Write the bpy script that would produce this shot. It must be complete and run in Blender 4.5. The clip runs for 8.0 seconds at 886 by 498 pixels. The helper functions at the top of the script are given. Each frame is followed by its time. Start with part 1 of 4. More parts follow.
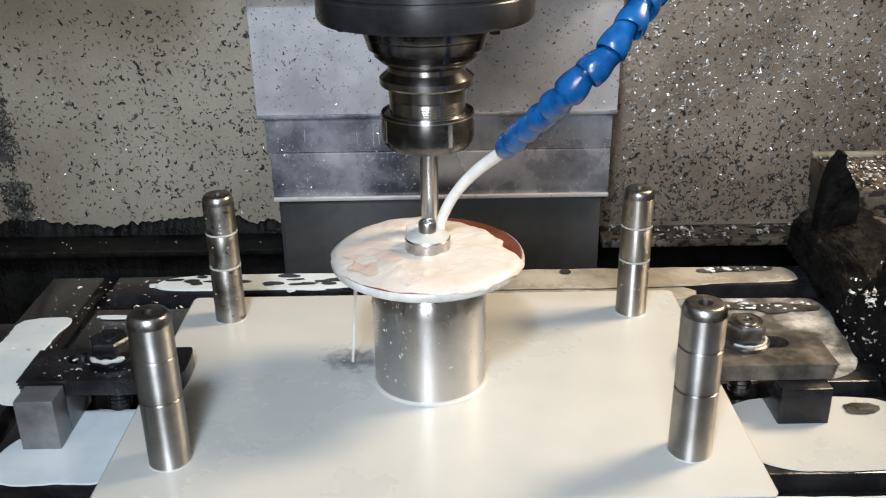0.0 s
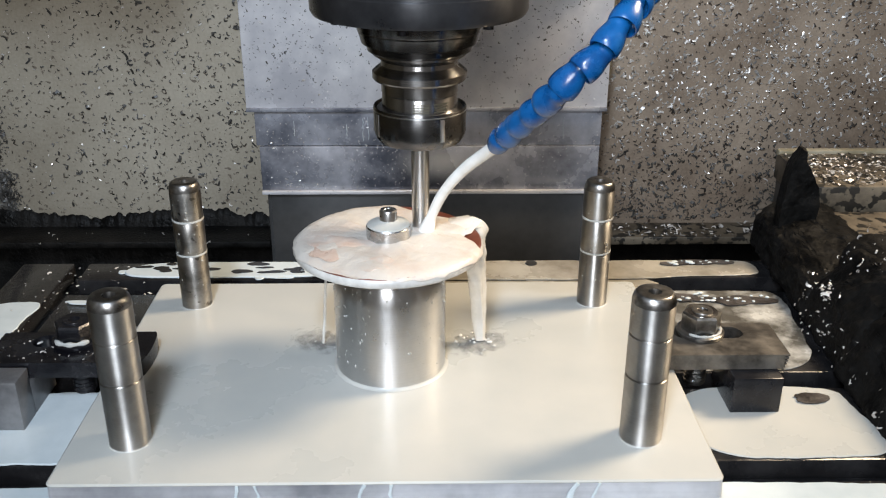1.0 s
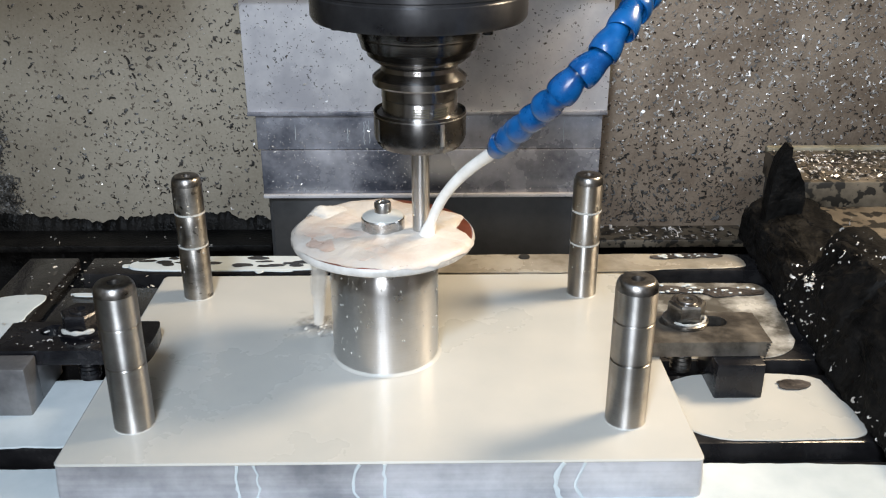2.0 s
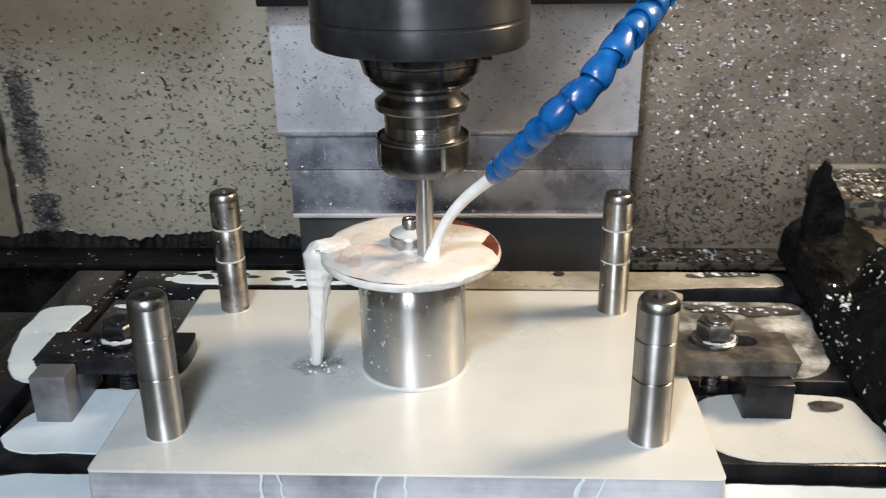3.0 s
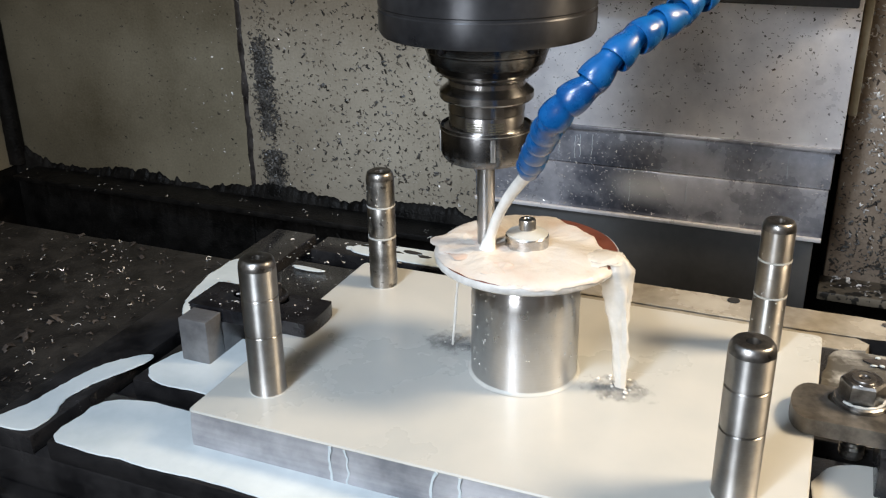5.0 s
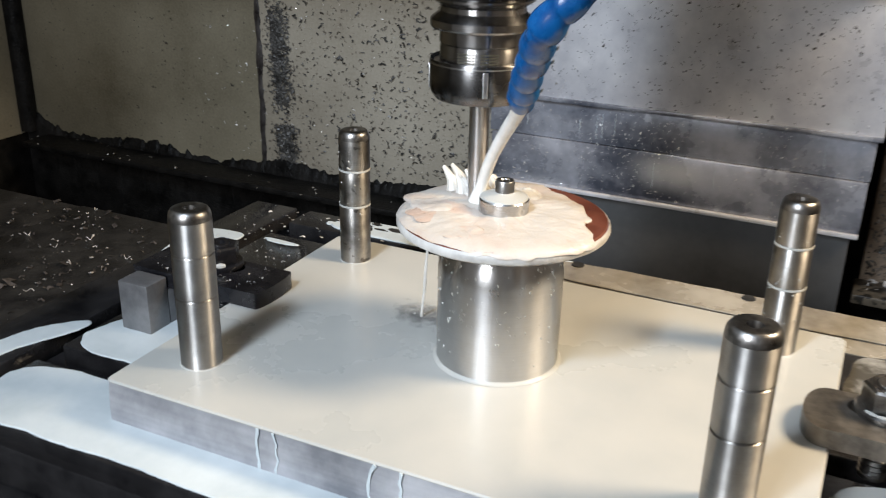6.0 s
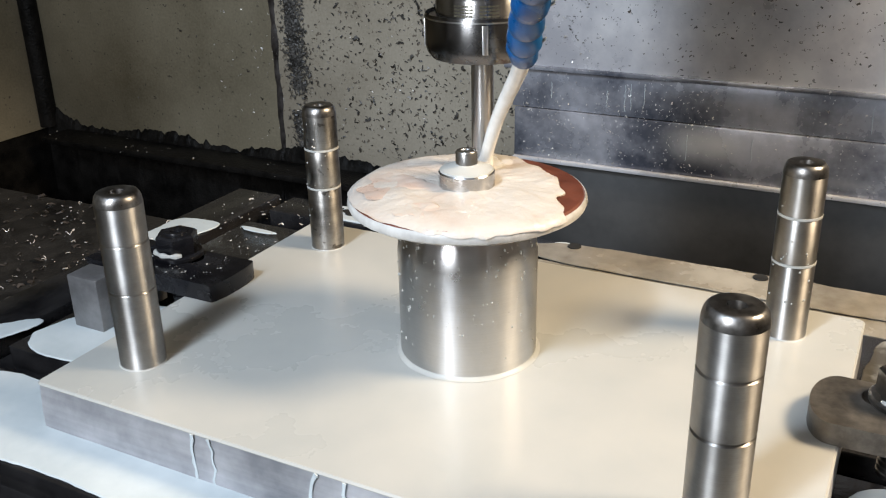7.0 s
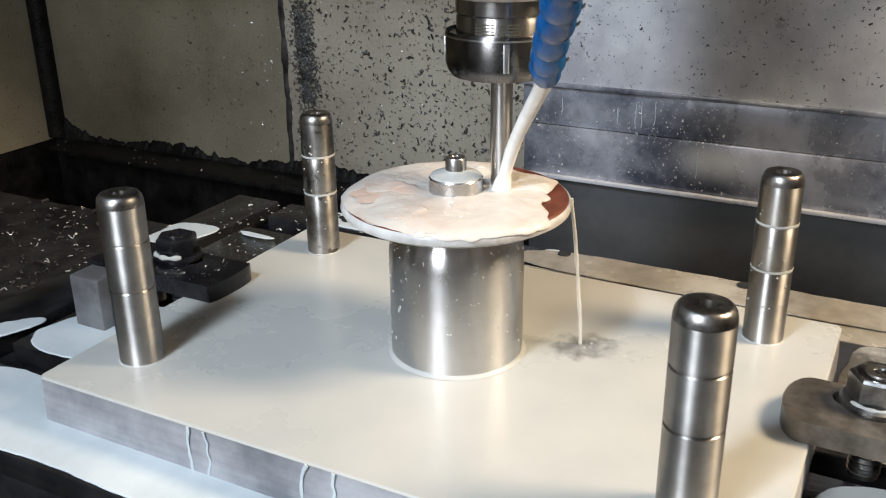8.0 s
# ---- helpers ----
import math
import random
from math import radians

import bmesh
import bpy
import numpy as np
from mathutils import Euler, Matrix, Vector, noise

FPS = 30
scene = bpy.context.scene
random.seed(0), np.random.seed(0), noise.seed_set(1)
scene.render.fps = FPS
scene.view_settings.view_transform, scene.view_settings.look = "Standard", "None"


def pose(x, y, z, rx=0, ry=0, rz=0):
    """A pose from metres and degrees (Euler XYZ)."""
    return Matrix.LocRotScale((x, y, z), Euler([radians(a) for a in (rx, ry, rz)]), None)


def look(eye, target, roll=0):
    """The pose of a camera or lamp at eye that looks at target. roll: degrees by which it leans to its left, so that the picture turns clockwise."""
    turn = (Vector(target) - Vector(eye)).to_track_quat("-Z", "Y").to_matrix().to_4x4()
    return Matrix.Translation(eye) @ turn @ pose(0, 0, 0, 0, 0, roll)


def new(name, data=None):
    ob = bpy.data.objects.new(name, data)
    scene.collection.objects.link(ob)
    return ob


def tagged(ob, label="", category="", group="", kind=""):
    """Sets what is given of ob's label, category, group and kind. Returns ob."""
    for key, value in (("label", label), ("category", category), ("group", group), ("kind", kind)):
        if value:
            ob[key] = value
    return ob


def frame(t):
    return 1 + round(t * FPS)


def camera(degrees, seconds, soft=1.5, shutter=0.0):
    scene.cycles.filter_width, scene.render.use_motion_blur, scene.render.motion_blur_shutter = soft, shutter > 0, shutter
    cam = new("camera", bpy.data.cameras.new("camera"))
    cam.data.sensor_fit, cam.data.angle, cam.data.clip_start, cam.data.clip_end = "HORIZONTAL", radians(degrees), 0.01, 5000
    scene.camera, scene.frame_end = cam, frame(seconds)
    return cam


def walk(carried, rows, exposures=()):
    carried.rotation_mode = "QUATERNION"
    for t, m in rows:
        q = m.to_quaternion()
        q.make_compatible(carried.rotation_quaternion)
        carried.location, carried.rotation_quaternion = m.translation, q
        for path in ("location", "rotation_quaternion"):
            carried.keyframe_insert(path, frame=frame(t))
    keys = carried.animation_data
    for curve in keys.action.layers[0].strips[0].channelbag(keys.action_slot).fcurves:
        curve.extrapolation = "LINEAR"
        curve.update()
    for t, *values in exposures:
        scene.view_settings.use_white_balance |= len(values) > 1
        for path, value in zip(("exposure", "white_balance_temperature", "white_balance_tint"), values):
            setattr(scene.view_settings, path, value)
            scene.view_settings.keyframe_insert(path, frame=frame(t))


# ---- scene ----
# ---- camera and its way: t, x, y, z, yaw, pitch, roll ----
PATH = [
    (0, 0.0222, -0.6064, 0.3570, -0.16, -23.48, -0.88),
    (0.5, 0.0218, -0.6046, 0.3551, -0.79, -23.77, -0.32),
    (1, 0.0190, -0.6078, 0.3569, -1.10, -23.76, 0.18),
    (2.3, 0.0215, -0.6097, 0.3589, -0.96, -23.58, 0.01),
    (2.5, 0.0233, -0.6065, 0.3589, -1.09, -23.57, 0.09),
    (3, 0.0568, -0.6025, 0.3624, 2.74, -22.60, -0.87),
    (3.2, 0.0933, -0.6042, 0.3630, 5.94, -22.46, -0.87),
    (3.5, 0.1200, -0.5955, 0.3644, 10.01, -23.42, -0.06),
    (4, 0.1787, -0.5785, 0.3613, 19.15, -23.75, -0.36),
    (4.2, 0.2049, -0.5700, 0.3593, 20.31, -23.46, -0.70),
    (5.3, 0.2337, -0.5710, 0.3627, 23.43, -22.72, -0.30),
    (5.5, 0.2424, -0.5654, 0.3526, 23.35, -22.09, 0.58),
    (5.8, 0.2486, -0.5394, 0.3154, 23.76, -22.32, 2.17),
    (6, 0.2382, -0.5137, 0.2986, 25.10, -22.28, 1.31),
    (6.5, 0.2312, -0.4689, 0.2816, 26.85, -22.12, -0.26),
    (7, 0.2372, -0.4609, 0.2699, 27.83, -22.82, -1.24),
    (7.5, 0.2306, -0.4648, 0.2734, 28.37, -22.07, -0.91),
    (8, 0.2282, -0.4639, 0.2722, 27.89, -22.04, -0.67),
]
# the way of the machine table: t, x, y (a circle round the work)
TABLE = [
    (0, 0.0134, -0.0162),
    (0.5, 0.0010, -0.0116),
    (1, -0.0075, -0.0048),
    (1.45, -0.0124, 0.0053),
    (1.9, -0.0129, 0.0164),
    (2.3, -0.0097, 0.0258),
    (2.5, -0.0071, 0.0304),
    (3, 0.0027, 0.0338),
    (3.2, 0.0070, 0.0357),
    (3.5, 0.0149, 0.0413),
    (4, 0.0257, 0.0402),
    (4.2, 0.0326, 0.0376),
    (4.55, 0.0382, 0.0315),
    (4.95, 0.0423, 0.0233),
    (5.3, 0.0436, 0.0155),
    (5.5, 0.0435, 0.0075),
    (5.8, 0.0433, 0.0024),
    (6, 0.0400, -0.0031),
    (6.5, 0.0304, -0.0128),
    (7, 0.0202, -0.0199),
    (7.5, 0.0073, -0.0176),
    (8, -0.0042, -0.0079),
]


def eye_pose(x, y, z, yaw, pitch, roll):
    return pose(x, y, z, 90 + pitch, 0, yaw) @ pose(0, 0, 0, 0, 0, roll)


cam = camera(50.74, 8.0, soft=1.15, shutter=0.5)
walk(cam, [(r[0], eye_pose(*r[1:])) for r in PATH])

# ---- light: a dim shop, daylight through the open door behind the camera, two work lamps in the machine ----
world = bpy.data.worlds.new("shop_air")
scene.world = world
world.use_nodes = True
world.node_tree.nodes["Background"].inputs["Color"].default_value = (1.0, 0.97, 0.94, 1)
world.node_tree.nodes["Background"].inputs["Strength"].default_value = 0.17
scene.view_settings.exposure = 0.06


def spot_lamp(name, eye, target, cone, blend, radius, watts, colour):
    data = bpy.data.lights.new(name, "SPOT")
    data.spot_size, data.spot_blend, data.shadow_soft_size = radians(cone), blend, radius
    data.energy, data.color = watts, colour
    ob = new(name, data)
    ob.matrix_basis = look(eye, target)
    return ob


def area_lamp(name, eye, target, sx, sy, watts, colour):
    data = bpy.data.lights.new(name, "AREA")
    data.shape, data.size, data.size_y = "RECTANGLE", sx, sy
    data.energy, data.color = watts, colour
    ob = new(name, data)
    ob.matrix_basis = look(eye, target)
    return ob


spot_lamp("front_work_lamp", (-0.12, -0.86, 1.02), (0.06, 0.54, 0.08), 80, 1.0, 0.07, 53.0, (0.68, 0.82, 1.0))
spot_lamp("side_work_lamp", (0.90, 0.26, 0.85), (-0.02, 0.11, 0.0), 57, 0.8, 0.17, 88.0, (1.0, 0.79, 0.54))
area_lamp("door_light", (-0.08, -1.06, 0.62), (0.12, 0.4, 0.05), 0.34, 0.50, 11.0, (0.90, 0.94, 1.0))

# ---- materials ----
def surf(name, a, b, rough=(0.35, 0.6), metal=0.0, big=6.0, fine=160.0, bump=0.25, depth=0.0006, stretch=(1, 1, 1),
         contrast=(0.35, 0.65), spots=None, spot_scale=90.0, spot_cut=0.68, coat=0.0, per_piece=0.0, spec=0.5, haze=(), turned=0.0):
    """A procedural surface: two colours mixed by stains, fine grain in roughness and relief, and optional specks."""
    m = bpy.data.materials.new(name)
    m.use_nodes = True
    nt = m.node_tree
    N, L = nt.nodes, nt.links
    bsdf = N["Principled BSDF"]
    co = N.new("ShaderNodeTexCoord")
    mp = N.new("ShaderNodeMapping")
    mp.inputs["Scale"].default_value = stretch
    L.new(co.outputs["Object"], mp.inputs["Vector"])
    n1 = N.new("ShaderNodeTexNoise")
    n1.inputs["Scale"].default_value, n1.inputs["Detail"].default_value, n1.inputs["Roughness"].default_value = big, 6, 0.62
    n2 = N.new("ShaderNodeTexNoise")
    n2.inputs["Scale"].default_value, n2.inputs["Detail"].default_value = fine, 4
    L.new(co.outputs["Object"], n1.inputs["Vector"])
    L.new(mp.outputs[0], n2.inputs["Vector"])
    r1 = N.new("ShaderNodeMapRange")
    r1.inputs["From Min"].default_value, r1.inputs["From Max"].default_value = contrast
    L.new(n1.outputs["Fac"], r1.inputs["Value"])
    add = N.new("ShaderNodeMath")
    add.operation = "MULTIPLY_ADD"
    L.new(n2.outputs["Fac"], add.inputs[0])
    add.inputs[1].default_value = 0.5
    sub = N.new("ShaderNodeMath")
    sub.operation = "SUBTRACT"
    L.new(r1.outputs[0], sub.inputs[0])
    sub.inputs[1].default_value = 0.25
    L.new(sub.outputs[0], add.inputs[2])
    mix = N.new("ShaderNodeMix")
    mix.data_type = "RGBA"
    mix.inputs[6].default_value, mix.inputs[7].default_value = (*a, 1), (*b, 1)
    mix.clamp_factor = True
    L.new(add.outputs[0], mix.inputs[0])
    colour = mix.outputs[2]
    if spots:
        n3 = N.new("ShaderNodeTexNoise")
        n3.inputs["Scale"].default_value, n3.inputs["Detail"].default_value = spot_scale, 2
        L.new(co.outputs["Object"], n3.inputs["Vector"])
        cut = N.new("ShaderNodeMapRange")
        cut.inputs["From Min"].default_value, cut.inputs["From Max"].default_value = spot_cut, spot_cut + 0.04
        L.new(n3.outputs["Fac"], cut.inputs["Value"])
        mx = N.new("ShaderNodeMix")
        mx.data_type = "RGBA"
        mx.inputs[7].default_value = (*spots, 1)
        L.new(cut.outputs[0], mx.inputs[0])
        L.new(colour, mx.inputs[6])
        colour = mx.outputs[2]
    for hx, hy, hz, sx, sz, strength in haze:    # whitish patches: dried splashes, and lamp glare put into the colour
        hm = N.new("ShaderNodeMapping")
        hm.vector_type = "TEXTURE"
        hm.inputs["Location"].default_value = (hx, hy, hz)
        hm.inputs["Scale"].default_value = (sx, 0.2, sz)
        L.new(co.outputs["Object"], hm.inputs["Vector"])
        ln = N.new("ShaderNodeVectorMath")
        ln.operation = "LENGTH"
        L.new(hm.outputs[0], ln.inputs[0])
        wob = N.new("ShaderNodeMath")
        wob.operation = "MULTIPLY_ADD"
        L.new(n1.outputs["Fac"], wob.inputs[0])
        wob.inputs[1].default_value = 1.4
        L.new(ln.outputs["Value"], wob.inputs[2])
        fall = N.new("ShaderNodeMapRange")
        fall.interpolation_type = "SMOOTHSTEP"
        fall.inputs["From Min"].default_value, fall.inputs["From Max"].default_value = 0.6, 1.7
        fall.inputs["To Min"].default_value, fall.inputs["To Max"].default_value = strength, 0.0
        L.new(wob.outputs[0], fall.inputs["Value"])
        hz_mix = N.new("ShaderNodeMix")
        hz_mix.data_type = "RGBA"
        hz_mix.inputs[7].default_value = (0.80, 0.81, 0.82, 1)
        L.new(fall.outputs[0], hz_mix.inputs[0])
        L.new(colour, hz_mix.inputs[6])
        colour = hz_mix.outputs[2]
    if per_piece:
        info = N.new("ShaderNodeNewGeometry")
        hsv = N.new("ShaderNodeHueSaturation")
        rr = N.new("ShaderNodeMapRange")
        rr.inputs["To Min"].default_value, rr.inputs["To Max"].default_value = 1 - per_piece, 1 + per_piece
        L.new(info.outputs["Random Per Island"], rr.inputs["Value"])
        L.new(rr.outputs[0], hsv.inputs["Value"])
        L.new(colour, hsv.inputs["Color"])
        colour = hsv.outputs["Color"]
    L.new(colour, bsdf.inputs["Base Color"])
    rg = N.new("ShaderNodeMapRange")
    rg.inputs["From Min"].default_value, rg.inputs["From Max"].default_value = 0.3, 0.7
    rg.inputs["To Min"].default_value, rg.inputs["To Max"].default_value = rough
    L.new(n1.outputs["Fac"], rg.inputs["Value"])
    L.new(rg.outputs[0], bsdf.inputs["Roughness"])
    bsdf.inputs["Metallic"].default_value = metal
    bsdf.inputs["Specular IOR Level"].default_value = spec
    bsdf.inputs["Coat Weight"].default_value = coat
    bsdf.inputs["Coat Roughness"].default_value = 0.08
    if turned:                                   # fine turning marks round the axis draw highlights out along it
        tg = N.new("ShaderNodeTangent")
        tg.direction_type, tg.axis = "RADIAL", "Z"
        L.new(tg.outputs[0], bsdf.inputs["Tangent"])
        bsdf.inputs["Anisotropic"].default_value = turned
        bsdf.inputs["Anisotropic Rotation"].default_value = 0.25
    if bump:
        bp = N.new("ShaderNodeBump")
        bp.inputs["Strength"].default_value, bp.inputs["Distance"].default_value = bump, depth
        L.new(n2.outputs["Fac"], bp.inputs["Height"])
        L.new(bp.outputs[0], bsdf.inputs["Normal"])
    return m


PAINT = surf("grimy_beige_paint", (0.295, 0.252, 0.19), (0.58, 0.527, 0.425), (0.3, 0.6), big=5, fine=260, bump=0.4, contrast=(0.2, 0.8), spots=(0.19, 0.16, 0.125), spot_scale=150, spot_cut=0.64)
PAINT_OLIVE = surf("stained_olive_paint", (0.105, 0.087, 0.054), (0.36, 0.32, 0.23), (0.3, 0.6), big=4, fine=260, bump=0.4, contrast=(0.2, 0.8), spots=(0.10, 0.087, 0.066), spot_scale=150, spot_cut=0.68)
PAINT_BROWN = surf("oily_brown_paint", (0.17, 0.122, 0.085), (0.53, 0.425, 0.325), (0.25, 0.5), big=7, fine=280, bump=0.6, contrast=(0.3, 0.75), spots=(0.07, 0.05, 0.037), spot_scale=140, spot_cut=0.62)
SHEET = surf("wet_sheet_steel", (0.52, 0.515, 0.545), (0.86, 0.845, 0.85), (0.2, 0.45), 0.15, big=8, fine=60, bump=0.10, spots=(0.10, 0.10, 0.105), spot_scale=240, spot_cut=0.68, haze=((0.121, 0.555, 0.056, 0.028, 0.022, 0.7), (0.208, 0.555, 0.054, 0.020, 0.016, 0.7)))
# the first, strongest haze patch paints lamp glare on the wet sheet
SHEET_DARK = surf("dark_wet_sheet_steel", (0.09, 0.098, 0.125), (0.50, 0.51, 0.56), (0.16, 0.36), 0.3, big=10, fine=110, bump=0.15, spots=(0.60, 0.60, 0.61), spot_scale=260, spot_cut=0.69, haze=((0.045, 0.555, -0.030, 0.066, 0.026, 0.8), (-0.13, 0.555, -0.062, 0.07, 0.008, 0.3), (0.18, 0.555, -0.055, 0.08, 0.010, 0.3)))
# darker copy of the sheet steel, with shade put into the base colour
SHEET_LOW = surf("sheet_steel_shade_in_colour", (0.06, 0.06, 0.06), (0.11, 0.11, 0.11), (0.35, 0.6), 0.3, big=6, fine=90, bump=0.1)
# real sludge on the crusts; on wall_6 its black paints the gap's shade
GRIME_SHADE = surf("black_sludge_and_shade", (0.003, 0.003, 0.003), (0.015, 0.014, 0.013), (0.35, 0.65), big=30, fine=260, bump=0.8, depth=0.002, spec=0.15)
BLACK = surf("oily_black_iron", (0.007, 0.007, 0.008), (0.029, 0.028, 0.027), (0.25, 0.55), 0.0, spec=0.25, big=25, fine=220, bump=0.6, depth=0.0012)
CRUD = surf("black_oily_crud", (0.002, 0.002, 0.002), (0.010, 0.0095, 0.009), (0.4, 0.7), 0.0, spec=0.1, big=40, fine=200, bump=0.8, depth=0.0018)
NOSE = surf("black_gloss_steel", (0.024, 0.024, 0.026), (0.055, 0.055, 0.058), (0.26, 0.36), 0.6, big=20, fine=200, bump=0.08, turned=0.85)
HOLDER = surf("worn_holder_steel", (0.24, 0.235, 0.23), (0.44, 0.43, 0.42), (0.20, 0.30), 1.0, big=20, fine=6, bump=0.03, depth=0.0002, stretch=(1, 1, 190), turned=0.75)
NUT = surf("dark_nut_steel", (0.085, 0.083, 0.082), (0.17, 0.167, 0.165), (0.20, 0.30), 1.0, big=25, fine=6, bump=0.03, depth=0.0002, stretch=(1, 1, 190), turned=0.75)
STEEL = surf("bright_turned_steel", (0.50, 0.495, 0.49), (0.66, 0.655, 0.65), (0.26, 0.33), 1.0, big=14, fine=5, bump=0.03, depth=0.0002, stretch=(1, 1, 260), turned=0.86)
THIN_FILM = surf("thin_dirty_coolant", (0.075, 0.070, 0.060), (0.46, 0.46, 0.44), (0.10, 0.3), big=26, fine=60, bump=0.06, contrast=(0.44, 0.70))
# thin film on the rail; the tan also paints in shade behind the plate
RAIL_FILM = surf("thin_tan_shaded_coolant", (0.17, 0.148, 0.112), (0.36, 0.335, 0.285), (0.15, 0.35), big=14, fine=60, bump=0.05)
PLAIN_STEEL = surf("smooth_bright_steel", (0.42, 0.415, 0.41), (0.60, 0.595, 0.585), (0.20, 0.34), 1.0, big=40, fine=150, bump=0.05, depth=0.0002)
PIN_TOP = surf("worn_pin_end", (0.16, 0.155, 0.15), (0.38, 0.37, 0.355), (0.25, 0.42), 1.0, big=90, fine=260, bump=0.1, depth=0.0003)
PIN = surf("worn_pin_steel", (0.30, 0.29, 0.275), (0.50, 0.485, 0.465), (0.38, 0.48), 1.0, big=30, fine=9, bump=0.04, depth=0.0002, stretch=(1, 1, 220), turned=0.92)
PIN_WET = surf("dirty_pin_steel", (0.20, 0.19, 0.175), (0.44, 0.42, 0.395), (0.30, 0.46), 1.0, big=45, fine=9, bump=0.05, depth=0.0002, stretch=(1, 1, 160), spots=(0.12, 0.11, 0.10), spot_scale=120, spot_cut=0.64, turned=0.6)
PLATE_SIDE = surf("ground_plate_steel", (0.20, 0.205, 0.225), (0.62, 0.62, 0.65), (0.3, 0.5), 0.3, big=8, fine=90, bump=0.2, stretch=(0.08, 0.08, 2.5))
IRON = surf("wet_cast_iron", (0.007, 0.007, 0.008), (0.030, 0.029, 0.030), (0.10, 0.30), 0.2, big=22, fine=180, bump=0.35)
CLAMP = surf("blackened_clamp_steel", (0.006, 0.006, 0.008), (0.022, 0.022, 0.025), (0.16, 0.36), 0.3, big=30, fine=200, bump=0.25)
CLAMP_TAN = surf("oiled_clamp_steel", (0.05, 0.045, 0.04), (0.19, 0.172, 0.148), (0.28, 0.5), 0.6, big=40, fine=200, bump=0.25)
BLOCK = surf("grey_ground_block", (0.14, 0.14, 0.145), (0.24, 0.24, 0.245), (0.3, 0.5), 0.5, big=25, fine=200, bump=0.15)
MILK = surf("milky_coolant", (0.38, 0.392, 0.378), (0.475, 0.468, 0.435), (0.2, 0.42), big=7, fine=30, bump=0.04, depth=0.0008, contrast=(0.25, 0.75))
# pool coolant; its bluish tint puts the cool front lamp into the colour
MILK_POOL = surf("thin_coolant_pool_lamp_tint", (0.44, 0.50, 0.53), (0.58, 0.635, 0.655), (0.08, 0.22), big=11, fine=40, bump=0.04, depth=0.0008)
RIM = surf("thin_coolant_over_disc", (0.34, 0.325, 0.305), (0.62, 0.605, 0.57), (0.2, 0.4), big=40, fine=120, bump=0.2)
FOAM = surf("coolant_foam", (0.49, 0.40, 0.34), (0.53, 0.495, 0.45), (0.3, 0.5), big=24, fine=300, bump=0.45, depth=0.0012, contrast=(0.30, 0.52))
FOAM_PINK = surf("thin_pink_foam", (0.51, 0.39, 0.325), (0.55, 0.50, 0.45), (0.25, 0.45), big=45, fine=220, bump=0.3, depth=0.0006)
STREAM = surf("falling_coolant", (0.76, 0.74, 0.69), (0.89, 0.875, 0.83), (0.15, 0.3), big=60, fine=200, bump=0.2)
def thinned(name, source, alpha):
    """A copy of a surface that lets part of the light through, for thin falling coolant."""
    m = source.copy()
    m.name = name
    m.node_tree.nodes["Principled BSDF"].inputs["Alpha"].default_value = alpha
    return m


STREAM_THIN = thinned("thin_falling_coolant", STREAM, 0.55)
RUST = surf("red_brown_disc", (0.10, 0.028, 0.016), (0.19, 0.06, 0.035), (0.25, 0.5), 0.2, big=40, fine=150, bump=0.2)
BLUE = surf("blue_hose_plastic", (0.0015, 0.044, 0.16), (0.005, 0.100, 0.30), (0.18, 0.40), big=50, fine=240, bump=0.25, spec=0.45, coat=0.15)
TAN = surf("oil_stained_tan_iron", (0.07, 0.055, 0.038), (0.21, 0.172, 0.122), (0.35, 0.6), 0.1, big=18, fine=150, bump=0.3, spots=(0.02, 0.017, 0.013), spot_scale=90, spot_cut=0.52)
TRIM = surf("yellowed_trim", (0.22, 0.19, 0.12), (0.36, 0.33, 0.25), (0.35, 0.6), 0.0, big=18, fine=150, bump=0.3)
SMEAR = surf("grey_brown_smear", (0.03, 0.028, 0.025), (0.11, 0.104, 0.095), (0.3, 0.6), big=60, fine=220, bump=0.4, per_piece=0.5)
SMEAR_DARK = surf("dark_brown_grime", (0.018, 0.015, 0.014), (0.075, 0.066, 0.062), (0.25, 0.5), big=55, fine=260, bump=0.7, depth=0.0012)
CHIP_DARK = surf("dark_chips", (0.022, 0.019, 0.016), (0.105, 0.09, 0.075), (0.3, 0.5), 0.2, big=60, fine=300, bump=0, per_piece=0.6)
CHIP = surf("bright_chips", (0.50, 0.47, 0.43), (0.85, 0.83, 0.80), (0.2, 0.4), 0.35, big=60, fine=300, bump=0, per_piece=0.5)
GREY_SPOT = surf("stirred_coolant", (0.15, 0.155, 0.158), (0.36, 0.36, 0.35), (0.3, 0.5), big=70, fine=120, bump=0.06, depth=0.001)
